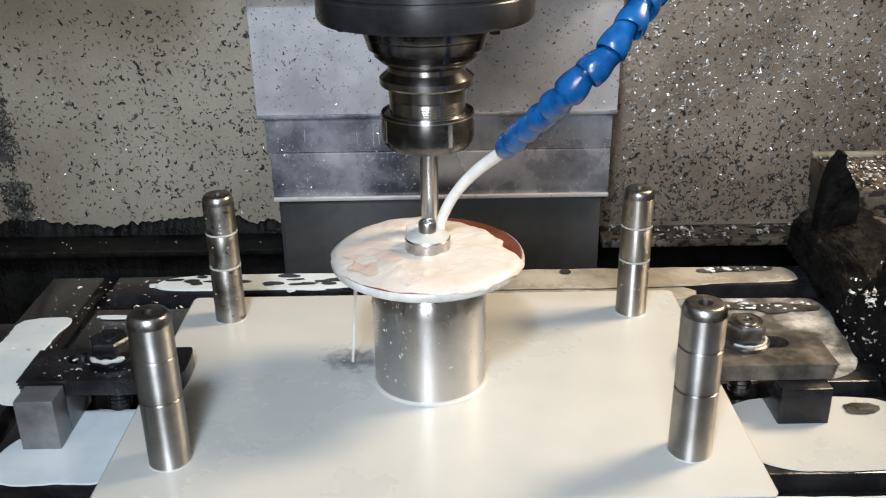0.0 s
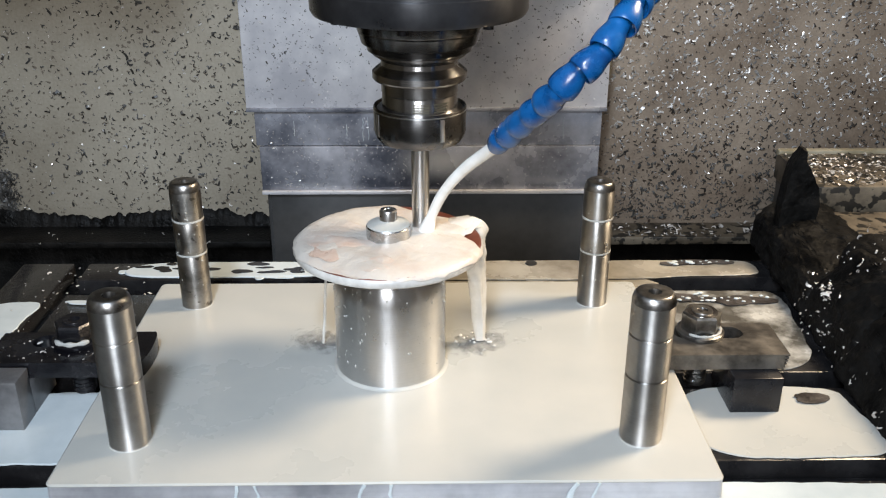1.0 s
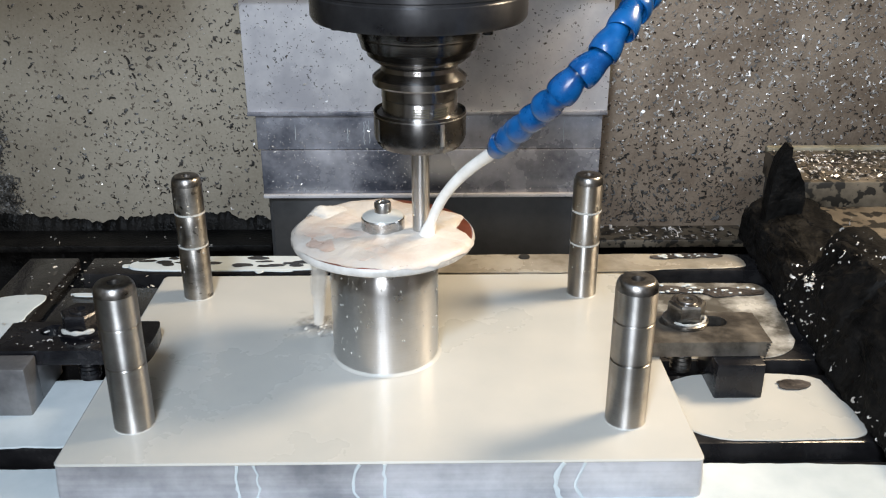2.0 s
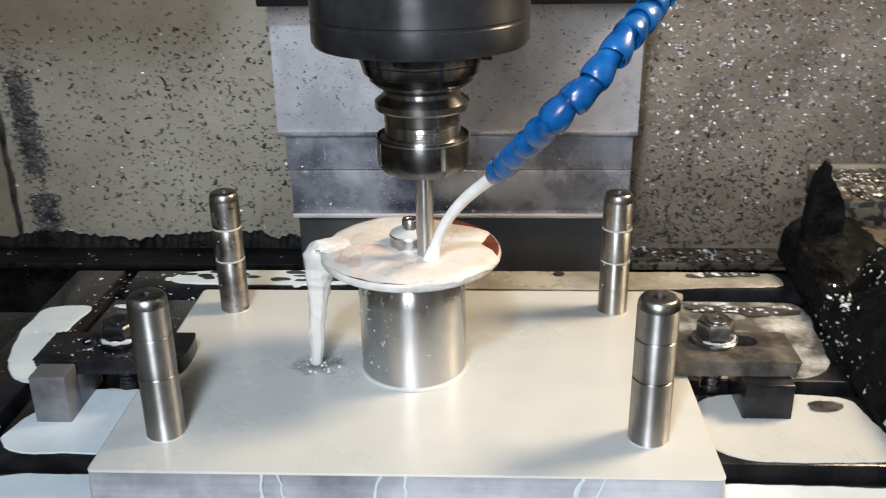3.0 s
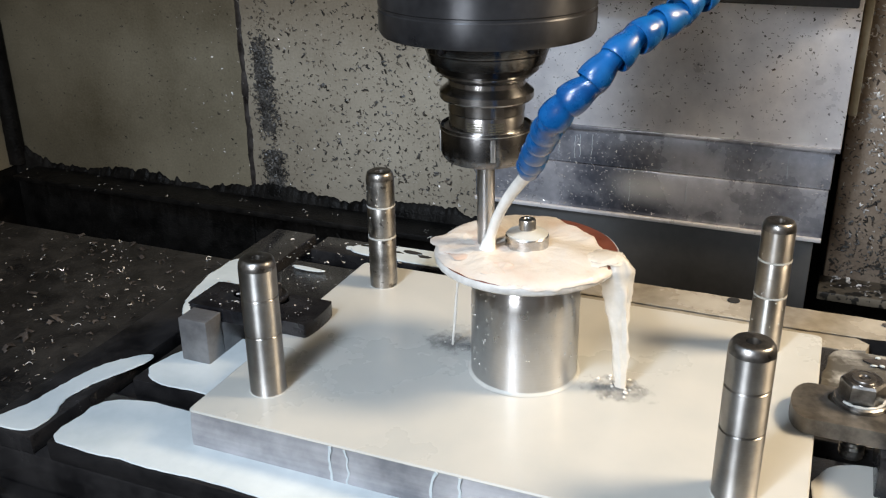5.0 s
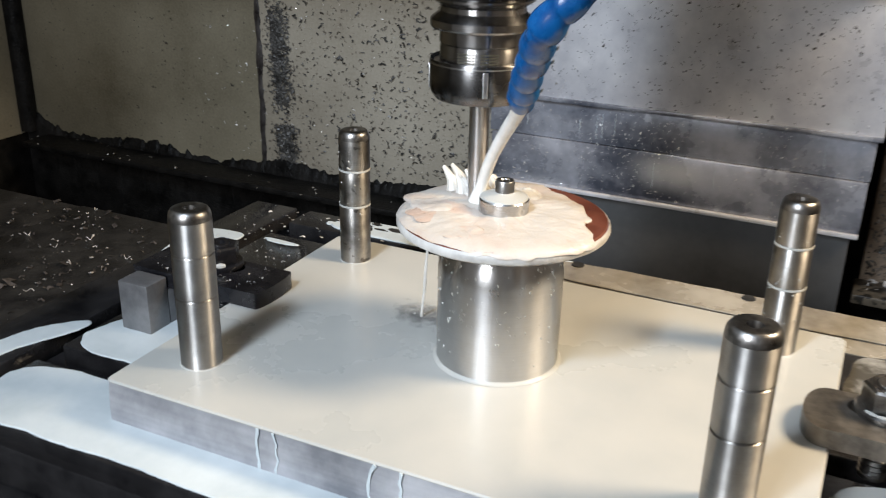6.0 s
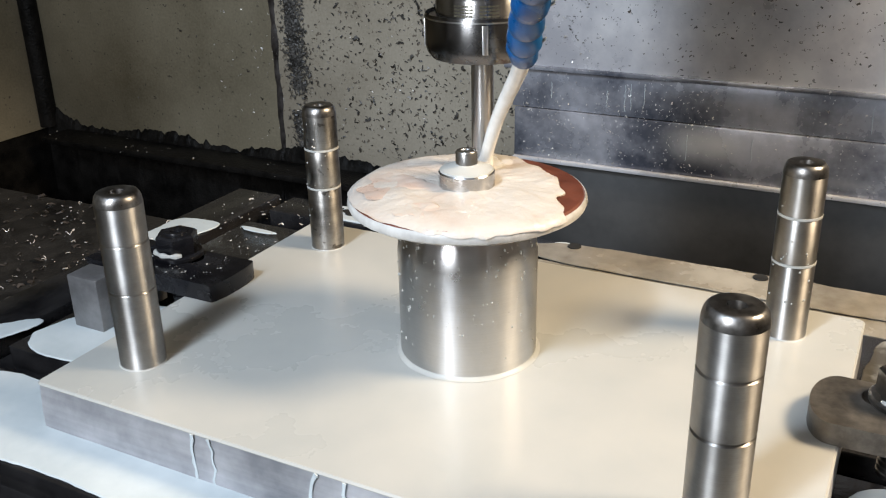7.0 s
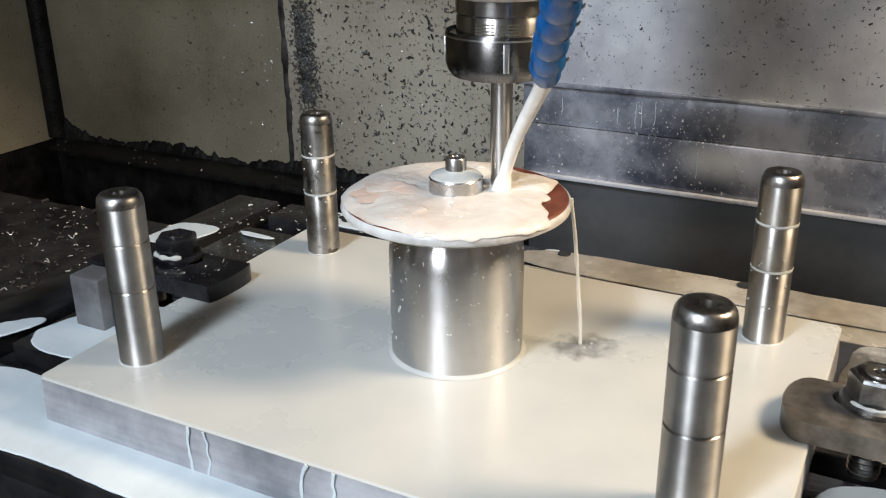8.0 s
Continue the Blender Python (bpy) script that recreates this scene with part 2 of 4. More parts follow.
def fading(name, source, x, y, rx, ry, alpha):
    """A copy of a surface that thins out towards an uneven edge round a middle."""
    m = source.copy()
    m.name = name
    N, L = m.node_tree.nodes, m.node_tree.links
    co, mp, ln, wave, add, fall = (N.new("ShaderNode" + k) for k in ("TexCoord", "Mapping", "VectorMath", "TexNoise", "Math", "MapRange"))
    mp.vector_type = "TEXTURE"
    mp.inputs["Location"].default_value, mp.inputs["Scale"].default_value = (x, y, 0), (rx, ry, 1)
    L.new(co.outputs["Object"], mp.inputs["Vector"])
    ln.operation = "LENGTH"
    L.new(mp.outputs[0], ln.inputs[0])
    wave.inputs["Scale"].default_value, wave.inputs["Detail"].default_value = 110, 3
    L.new(co.outputs["Object"], wave.inputs["Vector"])
    add.operation = "MULTIPLY_ADD"
    add.inputs[1].default_value = 1.3
    L.new(wave.outputs["Fac"], add.inputs[0])
    L.new(ln.outputs["Value"], add.inputs[2])
    fall.interpolation_type = "SMOOTHSTEP"
    fall.inputs["From Min"].default_value, fall.inputs["From Max"].default_value = 0.6, 1.45
    fall.inputs["To Min"].default_value, fall.inputs["To Max"].default_value = alpha, 0.0
    L.new(add.outputs[0], fall.inputs["Value"])
    L.new(fall.outputs[0], N["Principled BSDF"].inputs["Alpha"])
    return m


STIRRED_FILM = fading("stirred_film", GREY_SPOT, 0.003, -0.002, 0.036, 0.024, 0.5)
# near-black for small holes: their inner shade is put into the colour
HOLLOW = surf("dark_hollow", (0.01, 0.01, 0.01), (0.02, 0.02, 0.02), (0.5, 0.7), big=40, fine=200, bump=0.1)
INK = surf("engraved_marks", (0.05, 0.045, 0.03), (0.09, 0.08, 0.05), (0.4, 0.6), 0.3, big=40, fine=200, bump=0)

# ---- mesh helpers ----
RIDERS = []


def finish(name, bm, mat, parent=None, label="", sharp=35):
    bmesh.ops.recalc_face_normals(bm, faces=bm.faces)
    me = bpy.data.meshes.new(name)
    bm.to_mesh(me)
    bm.free()
    me.materials.append(mat)
    for p in me.polygons:
        p.use_smooth = True
    me.set_sharp_from_angle(angle=radians(sharp))
    ob = new(name, me)
    if parent:
        ob.parent = parent
    if label:
        tagged(ob, label)
    return ob


def part(name, bm, mat, parent, label="", sharp=35):
    return finish(name, bm, mat, parent, label, sharp)


def thing(name, label, category, group="", x=0, y=0, z=0, ride=False):
    """An Empty at a thing's base, to carry its parts."""
    ob = new(name)
    ob.empty_display_size = 0.02
    ob.matrix_basis = pose(x, y, z)
    tagged(ob, label, category, group)
    if ride:
        RIDERS.append(ob)
    return ob


def rides(ob):
    RIDERS.append(ob)
    return ob


def add_box(bm, x0, x1, y0, y1, z0, z1, bevel=0.0, seg=2):
    made = bmesh.ops.create_cube(bm, size=1.0)["verts"]
    for v in made:
        v.co = Vector((x0 + (v.co.x + 0.5) * (x1 - x0), y0 + (v.co.y + 0.5) * (y1 - y0), z0 + (v.co.z + 0.5) * (z1 - z0)))
    if bevel:
        edges = list({e for v in made for e in v.link_edges})
        bmesh.ops.bevel(bm, geom=edges, offset=bevel, segments=seg, profile=0.5, affect="EDGES")
    return bm


def box(x0, x1, y0, y1, z0, z1, bevel=0.0, seg=2):
    return add_box(bmesh.new(), x0, x1, y0, y1, z0, z1, bevel, seg)


def lathe(profile, n=48, x=0.0, y=0.0, frame_m=None):
    """A body of revolution about z from (radius, height) pairs; ends are closed."""
    bm = bmesh.new()
    rings = []
    for r, z in profile:
        rings.append([bm.verts.new((x + r * math.cos(2 * math.pi * k / n), y + r * math.sin(2 * math.pi * k / n), z)) for k in range(n)])
    for a, b in zip(rings, rings[1:]):
        for k in range(n):
            bm.faces.new((a[k], a[(k + 1) % n], b[(k + 1) % n], b[k]))
    bm.faces.new(rings[0])
    bm.faces.new(rings[-1])
    if frame_m:
        bmesh.ops.transform(bm, matrix=frame_m, verts=bm.verts)
    return bm


def smooth_loop(points, rounds=3):
    """Chaikin's rounding of a closed outline."""
    for _ in range(rounds):
        out = []
        for (ax, ay), (bx, by) in zip(points, points[1:] + points[:1]):
            out += [(0.75 * ax + 0.25 * bx, 0.75 * ay + 0.25 * by), (0.25 * ax + 0.75 * bx, 0.25 * ay + 0.75 * by)]
        points = out
    return points


def add_slab(bm, points, z0, z1, lip=0.0):
    """An outline raised to a slab; lip rounds its upper edge."""
    cx, cy = sum(p[0] for p in points) / len(points), sum(p[1] for p in points) / len(points)
    low = [bm.verts.new((px, py, z0)) for px, py in points]
    n = len(points)
    levels = [low]
    if lip:
        levels.append([bm.verts.new((px, py, z0 + 0.35 * (z1 - z0))) for px, py in points])
        tops = []
        for k in range(n):
            ax, ay = points[k - 1]
            bx, by = points[(k + 1) % n]
            tx, ty = bx - ax, by - ay
            s = math.hypot(tx, ty) or 1
            nx, ny = -ty / s, tx / s
            if (cx - points[k][0]) * nx + (cy - points[k][1]) * ny < 0 and len(points) < 9:
                nx, ny = -nx, -ny
            tops.append((points[k][0] + nx * lip, points[k][1] + ny * lip))
        levels.append([bm.verts.new((px, py, z1)) for px, py in tops])
    else:
        levels.append([bm.verts.new((px, py, z1)) for px, py in points])
    for a, b in zip(levels, levels[1:]):
        for k in range(n):
            bm.faces.new((a[k], a[(k + 1) % n], b[(k + 1) % n], b[k]))
    top = bm.faces.new(levels[-1])
    bottom = bm.faces.new(low)
    bmesh.ops.triangulate(bm, faces=[top, bottom])
    return bm


def ccw(points):
    area = sum(ax * by - bx * ay for (ax, ay), (bx, by) in zip(points, points[1:] + points[:1]))
    return points if area > 0 else points[::-1]


def slab(points, z0, z1, lip=0.0, rounds=0):
    pts = ccw(list(points))
    return add_slab(bmesh.new(), smooth_loop(pts, rounds) if rounds else pts, z0, z1, lip)


def blob(rnd, cx, cy, rx, ry, n=40, rough=0.25):
    """A wavy closed outline round a centre."""
    waves = [(rnd.uniform(0.3, 1.0) / k, k, rnd.uniform(0, 6.28)) for k in (2, 3, 4, 5, 7)]
    out = []
    for i in range(n):
        a = 2 * math.pi * i / n
        f = 1 + rough * sum(w * math.sin(k * a + p) for w, k, p in waves) * 0.6
        out.append((cx + rx * f * math.cos(a), cy + ry * f * math.sin(a)))
    return out


def add_tube(bm, points, radii, n=12):
    pts = [Vector(p) for p in points]
    rings = []
    for i, p in enumerate(pts):
        along = (pts[min(i + 1, len(pts) - 1)] - pts[max(i - 1, 0)]).normalized()
        side = along.cross(Vector((0.31, 0.93, 0.17))).normalized()
        up = side.cross(along)
        rings.append([bm.verts.new(p + radii[i] * (math.cos(2 * math.pi * k / n) * side + math.sin(2 * math.pi * k / n) * up)) for k in range(n)])
    for a, b in zip(rings, rings[1:]):
        for k in range(n):
            bm.faces.new((a[k], a[(k + 1) % n], b[(k + 1) % n], b[k]))
    bm.faces.new(rings[0])
    bm.faces.new(rings[-1])
    return bm


def chips(name, label, mat, count, spot, seed, size=(0.0012, 0.0045), parent=None):
    """Swarf: many small bent slivers. spot(rnd) gives a place and the surface's normal."""
    rnd = random.Random(seed)
    verts, faces = [], []
    for _ in range(count):
        p, nrm = spot(rnd)
        nrm = Vector(nrm).normalized()
        a = nrm.cross(Vector((rnd.uniform(-1, 1), rnd.uniform(-1, 1), rnd.uniform(-1, 1)))).normalized()
        b = nrm.cross(a)
        s = rnd.uniform(*size) * (1 if rnd.random() < 0.85 else 1.8)
        w = s * rnd.uniform(0.18, 0.5)
        bend = s * rnd.uniform(0.1, 0.5)
        curl = rnd.uniform(-0.5, 0.5) * s
        base = len(verts)
        for f, h, c in ((-1, 0.15, 0), (0, 1, curl), (1, 0.1, 0)):
            mid = Vector(p) + a * (s * 0.5 * f) + nrm * (0.0004 + bend * h * 0.6) + b * c
            verts += [mid + b * w * 0.5, mid - b * w * 0.5 + nrm * w * rnd.uniform(0, 0.6)]
        faces += [(base, base + 1, base + 3, base + 2), (base + 2, base + 3, base + 5, base + 4)]
    me = bpy.data.meshes.new(name)
    me.from_pydata([tuple(v) for v in verts], [], faces)
    me.materials.append(mat)
    ob = new(name, me)
    if parent:
        ob.parent = parent
    return tagged(ob, label, "swarf", kind="stuff")

# ---- the machine's room: basin, walls, column covers ----
tagged(finish("floor", box(-1.3, 1.1, -1.1, 0.72, -0.34, -0.30), GRIME_SHADE), "black sludge-covered floor of the machine basin", "floor", kind="structure")
tagged(finish("wall_1", box(-1.145, -0.633, 0.665, 0.699, -0.165, 0.9, 0.002), PAINT_OLIVE), "olive-stained beige painted sheet wall", "wall", kind="structure")
tagged(finish("wall_2", box(-0.630, -0.19, 0.665, 0.699, -0.165, 0.9, 0.002), PAINT), "grimy beige painted sheet wall speckled with chips", "wall", kind="structure")
tagged(finish("wall_3", box(0.255, 1.1, 0.665, 0.699, -0.165, 0.9, 0.002), PAINT_BROWN), "oily brown wall covered with bright chips", "wall", kind="structure")
tagged(finish("wall_4", box(-1.185, -1.15, -1.1, 0.70, -0.165, 0.9), PAINT_OLIVE), "olive-stained beige side wall", "wall", kind="structure")
tagged(finish("wall_5", box(1.1, 1.135, -1.1, 0.70, -0.30, 0.9), PAINT_BROWN), "oily brown side wall", "wall", kind="structure")
# black back sheet: the darkness of the gap is put into its colour
tagged(finish("wall_6", box(-1.185, 1.135, 0.70, 0.72, -0.30, 0.9), GRIME_SHADE), "black sheet standing in for the shade behind the wall sheets", "wall", kind="structure")
tagged(finish("wall_7", box(-1.185, 1.135, -1.14, -1.105, -0.30, -0.12), PAINT), "beige front wall below the door opening", "wall", kind="structure")
tagged(finish("wall_8", box(-1.19, -1.155, -1.1, 0.70, -0.34, -0.166), GRIME_SHADE), "black sludge-covered basin side", "wall", kind="structure")
# unseen panel, added to keep the front lamp off the upper left wall
tagged(finish("ceiling", box(-1.15, -0.23, 0.09, 0.70, 0.45, 0.47), PAINT_OLIVE), "unseen panel added to shade the top of the back wall", "ceiling", kind="structure")
# rounded corner between back and left wall
bm = bmesh.new()
add_tube(bm, [(-1.141, 0.656, -0.16), (-1.141, 0.656, 0.3), (-1.141, 0.656, 0.9)], [0.016] * 3, 20)
tagged(finish("trim_1", bm, GRIME_SHADE), "dark rounded corner seam", "trim", kind="structure")
# seam strip between the two wall sheets with a dirty shadow of old sludge beside it
tagged(finish("trim_2", box(-0.640, -0.625, 0.672, 0.69, -0.30, 0.9), SMEAR_DARK), "dark seam between wall sheets", "trim", kind="structure")
# ragged grime along the seam, laid row by row
bm, rows = bmesh.new(), []
for i in range(150):
    z = 0.9 - i * 1.06 / 149
    wl = 0.0035 + 0.0035 * noise.noise(Vector((z * 30, 1, 0))) + 0.0015 * noise.noise(Vector((z * 120, 2, 0)))
    wr = 0.0045 + 0.0045 * noise.noise(Vector((z * 24, 5, 0))) + 0.002 * noise.noise(Vector((z * 110, 7, 0)))
    rows.append([bm.verts.new((x, y, z)) for x, y in ((-0.634 - max(0.001, wl), 0.6648), (-0.632, 0.6628), (-0.632 + max(0.002, wr), 0.6648))])
for a, b in zip(rows, rows[1:]):
    for k in range(2):
        bm.faces.new((a[k], a[k + 1], b[k + 1], b[k]))
tagged(finish("grime_streak", bm, SMEAR_DARK, sharp=70), "black grime streak running down the wall seam", "grime", kind="stuff")


def sludge_band(x0, x1, z_mid, seed, name):
    """Ragged crust of black sludge along the foot of a wall, laid column by column."""
    r = random.Random(seed)
    bm, n, lump, rows = bmesh.new(), int((x1 - x0) * 420), 0.0, []
    for i in range(n + 1):
        x = x0 + (x1 - x0) * i / n
        lump = 0.009 * noise.noise(Vector((x * 38, seed, 2))) + 0.005 * noise.noise(Vector((x * 120, seed, 5))) + r.uniform(-0.0006, 0.0006)
        spike = 0.022 * max(0.0, noise.noise(Vector((x * 55, seed, 9))) - 0.3)
        top = z_mid + lump + 0.05 * math.exp(-(x + 1.15) / 0.022) + spike + 0.006 * math.sin(x * 23 + seed)
        swell = 0.003 * noise.noise(Vector((x * 12, seed, 0)))
        rows.append([bm.verts.new((x, y, z)) for y, z in ((0.6655, top), (0.6625, top - 0.0015), (0.657 + swell, top - 0.012), (0.652 + swell, -0.30))])
    for a, b in zip(rows, rows[1:]):
        for k in range(3):
            bm.faces.new((a[k], b[k], b[k + 1], a[k + 1]))
    return tagged(finish(name, bm, GRIME_SHADE, sharp=70), "ragged crust of black sludge along the wall foot", "sludge", kind="stuff")


sludge_band(-1.148, -0.632, -0.150, 3, "sludge_crust")
sludge_band(-0.632, -0.19, -0.143, 9, "sludge_crust")
# ledge along the foot of the back wall
tagged(finish("trim_3", box(-1.10, -0.2, 0.60, 0.668, -0.172, -0.162, 0.002), GRIME_SHADE), "black ledge at the foot of the wall", "trim", kind="structure")
tagged(finish("trim_4", box(0.25, 1.1, 0.60, 0.655, -0.170, -0.158, 0.002), TAN), "oily ledge with chips at the foot of the wall", "trim", kind="structure")
tagged(finish("trim_5", box(0.252, 0.262, 0.60, 0.665, 0.07, 0.9, 0.002), TRIM), "yellowed upright trim beside the column cover", "trim", kind="structure")

# column covers: sheet steel, one lapped over the next
cover = thing("column_cover", "wet dented sheet steel column cover in lapped sections", "cover")
part("upper_sheet", box(-0.209, 0.250, 0.552, 0.558, 0.040, 0.9, 0.0015), SHEET, cover)
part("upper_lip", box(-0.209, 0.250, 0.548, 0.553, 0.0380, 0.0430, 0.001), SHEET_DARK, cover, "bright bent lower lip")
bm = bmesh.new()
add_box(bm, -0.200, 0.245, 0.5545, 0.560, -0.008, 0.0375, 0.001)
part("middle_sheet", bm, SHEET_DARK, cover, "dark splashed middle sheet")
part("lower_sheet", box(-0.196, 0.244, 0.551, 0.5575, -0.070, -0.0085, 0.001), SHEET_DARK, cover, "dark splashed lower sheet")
part("lower_lip", box(-0.196, 0.244, 0.546, 0.552, -0.0725, -0.0675, 0.001), SHEET, cover, "bright bent lower lip")
# apron below the lips: its shade is painted in by the darker steel
part("apron", box(-0.187, 0.236, 0.556, 0.562, -0.30, -0.0725, 0.001), SHEET_LOW, cover, "grey apron sheet with shade put into its colour")
part("side_return", box(-0.209, -0.203, 0.558, 0.70, 0.040, 0.9, 0.001), SHEET, cover)
part("side_return", box(-0.192, -0.187, 0.5625, 0.70, -0.30, 0.036, 0.001), SHEET_LOW, cover, "lower side return with shade put into its colour")
part("side_return", box(0.244, 0.250, 0.558, 0.70, 0.040, 0.9, 0.001), PAINT_BROWN, cover)
part("side_return", box(0.231, 0.236, 0.5625, 0.70, -0.30, 0.036, 0.001), SHEET_LOW, cover, "lower side return with shade put into its colour")
tagged(finish("column_wiper", box(-0.21, 0.245, 0.50, 0.551, 0.2075, 0.9, 0.002), NOSE), "black rubber wiper above the column cover", "wiper")


def on_wall(x0, x1, z0, z1, y, dense=None):
    def spot(r):
        while True:
            x, z = r.uniform(x0, x1), r.uniform(z0, z1)
            if dense is None or r.random() < dense(x, z):
                return (x, y, z), (0, -1, 0)
    return spot


chips("wall_chips", "dark metal chips stuck to the beige wall", CHIP_DARK, 430, on_wall(-0.61, -0.21, -0.14, 0.16, 0.664, lambda x, z: min(1, 0.35 + (x + 0.61) * 2.2)), 31, (0.0010, 0.0044))
chips("wall_chips", "dull brown chips stuck to the beige wall", SMEAR, 850, on_wall(-0.61, -0.21, -0.14, 0.16, 0.664, lambda x, z: min(1, 0.35 + (x + 0.61) * 2.2)), 41, (0.0014, 0.0056))
chips("wall_smear", "grey-brown smear of fine sludge beside the wall seam", SMEAR, 2600, lambda r: ((lambda z: (-0.600 + r.gauss(0.004 - 0.06 * min(0, z - 0.03), 0.010), 0.6635, z))(r.choice((r.uniform(-0.14, -0.08), r.gauss(0.02, 0.05), r.uniform(-0.05, 0.10)))), (0, -1, 0)), 30, (0.0012, 0.0050))
# thick old grime beside the seam: a tongue that is widest at the top and thins out below
bm, rows = bmesh.new(), []
for i in range(160):
    z = 0.094 - 0.150 * i / 159
    f = i / 159
    w = 0.020 * min(1, f / 0.12) ** 0.7 * (1 - f) ** 0.55
    xl = -0.6130 + 0.010 * f + 0.003 * noise.noise(Vector((z * 60, 3, 0))) + 0.0015 * noise.noise(Vector((z * 210, 4, 0)))
    xr = xl + max(0.001, w + 0.005 * noise.noise(Vector((z * 45, 8, 0))) + 0.0025 * noise.noise(Vector((z * 190, 9, 0))))
    rows.append([bm.verts.new((x, y, z)) for x, y in ((xl, 0.6648), (0.7 * xl + 0.3 * xr, 0.6636), (0.3 * xl + 0.7 * xr, 0.6638), (xr, 0.6648))])
for a, b in zip(rows, rows[1:]):
    for k in range(3):
        bm.faces.new((a[k], a[k + 1], b[k + 1], b[k]))
tagged(finish("grime_tongue", bm, SMEAR_DARK, sharp=70), "dark brown tongue of grime beside the wall seam", "grime", kind="stuff")
chips("wall_chips", "sparse dark chips on the beige wall", CHIP_DARK, 170, on_wall(-1.1, -0.65, -0.14, 0.3, 0.664, lambda x, z: min(1, max(0.05, (x + 1.1) * 2.2))), 32, (0.0010, 0.0034))
chips("wall_chips", "bright metal chips stuck to the brown wall", CHIP, 3300, on_wall(0.26, 0.80, -0.12, 0.20, 0.664, lambda x, z: min(1, max(0.12, (z + 0.1) * 6))), 33, (0.0010, 0.0052))
chips("wall_chips", "dark metal chips stuck to the brown wall", CHIP_DARK, 1000, on_wall(0.26, 0.85, -0.14, 0.34, 0.664), 34, (0.0014, 0.0048))
chips("wall_chips", "few bright chips on the beige wall", CHIP, 330, on_wall(-0.75, -0.21, -0.15, 0.16, 0.664), 35, (0.001, 0.0036))
chips("cover_chips", "dark chips on the column cover", CHIP_DARK, 1300, on_wall(-0.205, 0.247, 0.045, 0.30, 0.5522, lambda x, z: min(1, max(0.05, (z - 0.04) * 6 + (0.35 if x < -0.1 else 0) * (z > 0.06)))), 36, (0.0007, 0.0025))
chips("cover_chips", "bright flecks on the column cover", CHIP, 260, on_wall(-0.195, 0.243, -0.065, 0.30, 0.5520), 37, (0.0008, 0.0024))
chips("wall_smear", "oily dark dirt thickening towards the wall foot", SMEAR, 2000, on_wall(0.26, 0.85, -0.155, 0.06, 0.6638, lambda x, z: max(0.0, (0.06 - z) / 0.21) ** 1.6), 42, (0.0015, 0.0060))
chips("ledge_chips", "bright chips on the wall ledge", CHIP, 260, lambda r: ((r.uniform(0.26, 0.9), r.uniform(0.6, 0.65), -0.157), (0, -0.2, 1)), 38, (0.002, 0.007))
chips("ledge_chips", "grey chips on the black ledge", CHIP, 40, lambda r: ((r.uniform(-1.1, -0.21), r.uniform(0.585, 0.65), -0.161), (0, -0.2, 1)), 39, (0.001, 0.005))
chips("cover_flecks", "white droplets on the dark cover sheets", CHIP, 520, on_wall(-0.19, 0.24, -0.064, 0.034, 0.5512, lambda x, z: 1.0 if abs(x + 0.02) < 0.07 or x < -0.12 else 0.4), 40, (0.0007, 0.0019))
rnd = random.Random(8)
for cx, zt, ln in ((-0.062, 0.028, 0.030), (-0.055, 0.030, 0.030), (-0.040, 0.030, 0.026), (-0.083, 0.020, 0.018), (0.012, -0.02, 0.03), (0.082, -0.018, 0.026), (-0.15, 0.025, 0.02), (0.196, 0.03, 0.03)):
    y0 = 0.5543 if zt > 0 else 0.5508
    pts = [(cx + rnd.uniform(-0.0007, 0.0007), y0, zt - ln * i / 6) for i in range(7)]
    part("drip_mark", add_tube(bmesh.new(), pts, [0.0004 * rnd.uniform(0.6, 1.3) for _ in pts], 6), MILK_POOL, cover, "thin whitish drip mark")

# ---- spindle head, tool holder, cutter ----
SX, SY = 0.0149, 0.0122
head = thing("spindle_head", "black spindle head with a round glossy nose", "spindle", x=SX, y=SY, z=0.253)


def at_spindle(profile, n=64, dz=0.253):
    return lathe([(r, z - dz) for r, z in profile], n)


part("head_casting", add_box(bmesh.new(), -0.23, 0.23, -0.13, 0.47, 0.367, 0.7, 0.02, 3), NOSE, head, "black head casting")
part("nose", at_spindle([(0.01, 0.63), (0.0712, 0.63), (0.0712, 0.2722), (0.0705, 0.2715), (0.0705, 0.2700), (0.0712, 0.2692), (0.0712, 0.2565), (0.0695, 0.2535), (0.040, 0.2520), (0.01, 0.2520)]), NOSE, head, "glossy black round spindle nose")
part("nose_ring", at_spindle([(0.02, 0.2525), (0.0425, 0.2525), (0.0413, 0.2430), (0.0408, 0.2424), (0.0408, 0.2416), (0.0404, 0.2410), (0.0385, 0.2342), (0.0352, 0.2328), (0.0347, 0.2292), (0.0325, 0.2276), (0.02, 0.2276)]), NUT, head, "stepped dark steel nose ring")
for k in range(6):
    a = math.radians(20 + 60 * k)
    bm = lathe([(0.0005, -0.0045), (0.0035, -0.0045), (0.0035, 0.002), (0.0005, 0.002)], 12, 0.056 * math.cos(a), 0.056 * math.sin(a))
    part("nose_screw", bm, CLAMP, head)

holder = thing("tool_holder", "worn steel collet holder gripping a round cutter", "tool holder", x=SX, y=SY, z=0.167)


def at_tool(profile, n=64):
    return lathe([(r, z - 0.167) for r, z in profile], n)


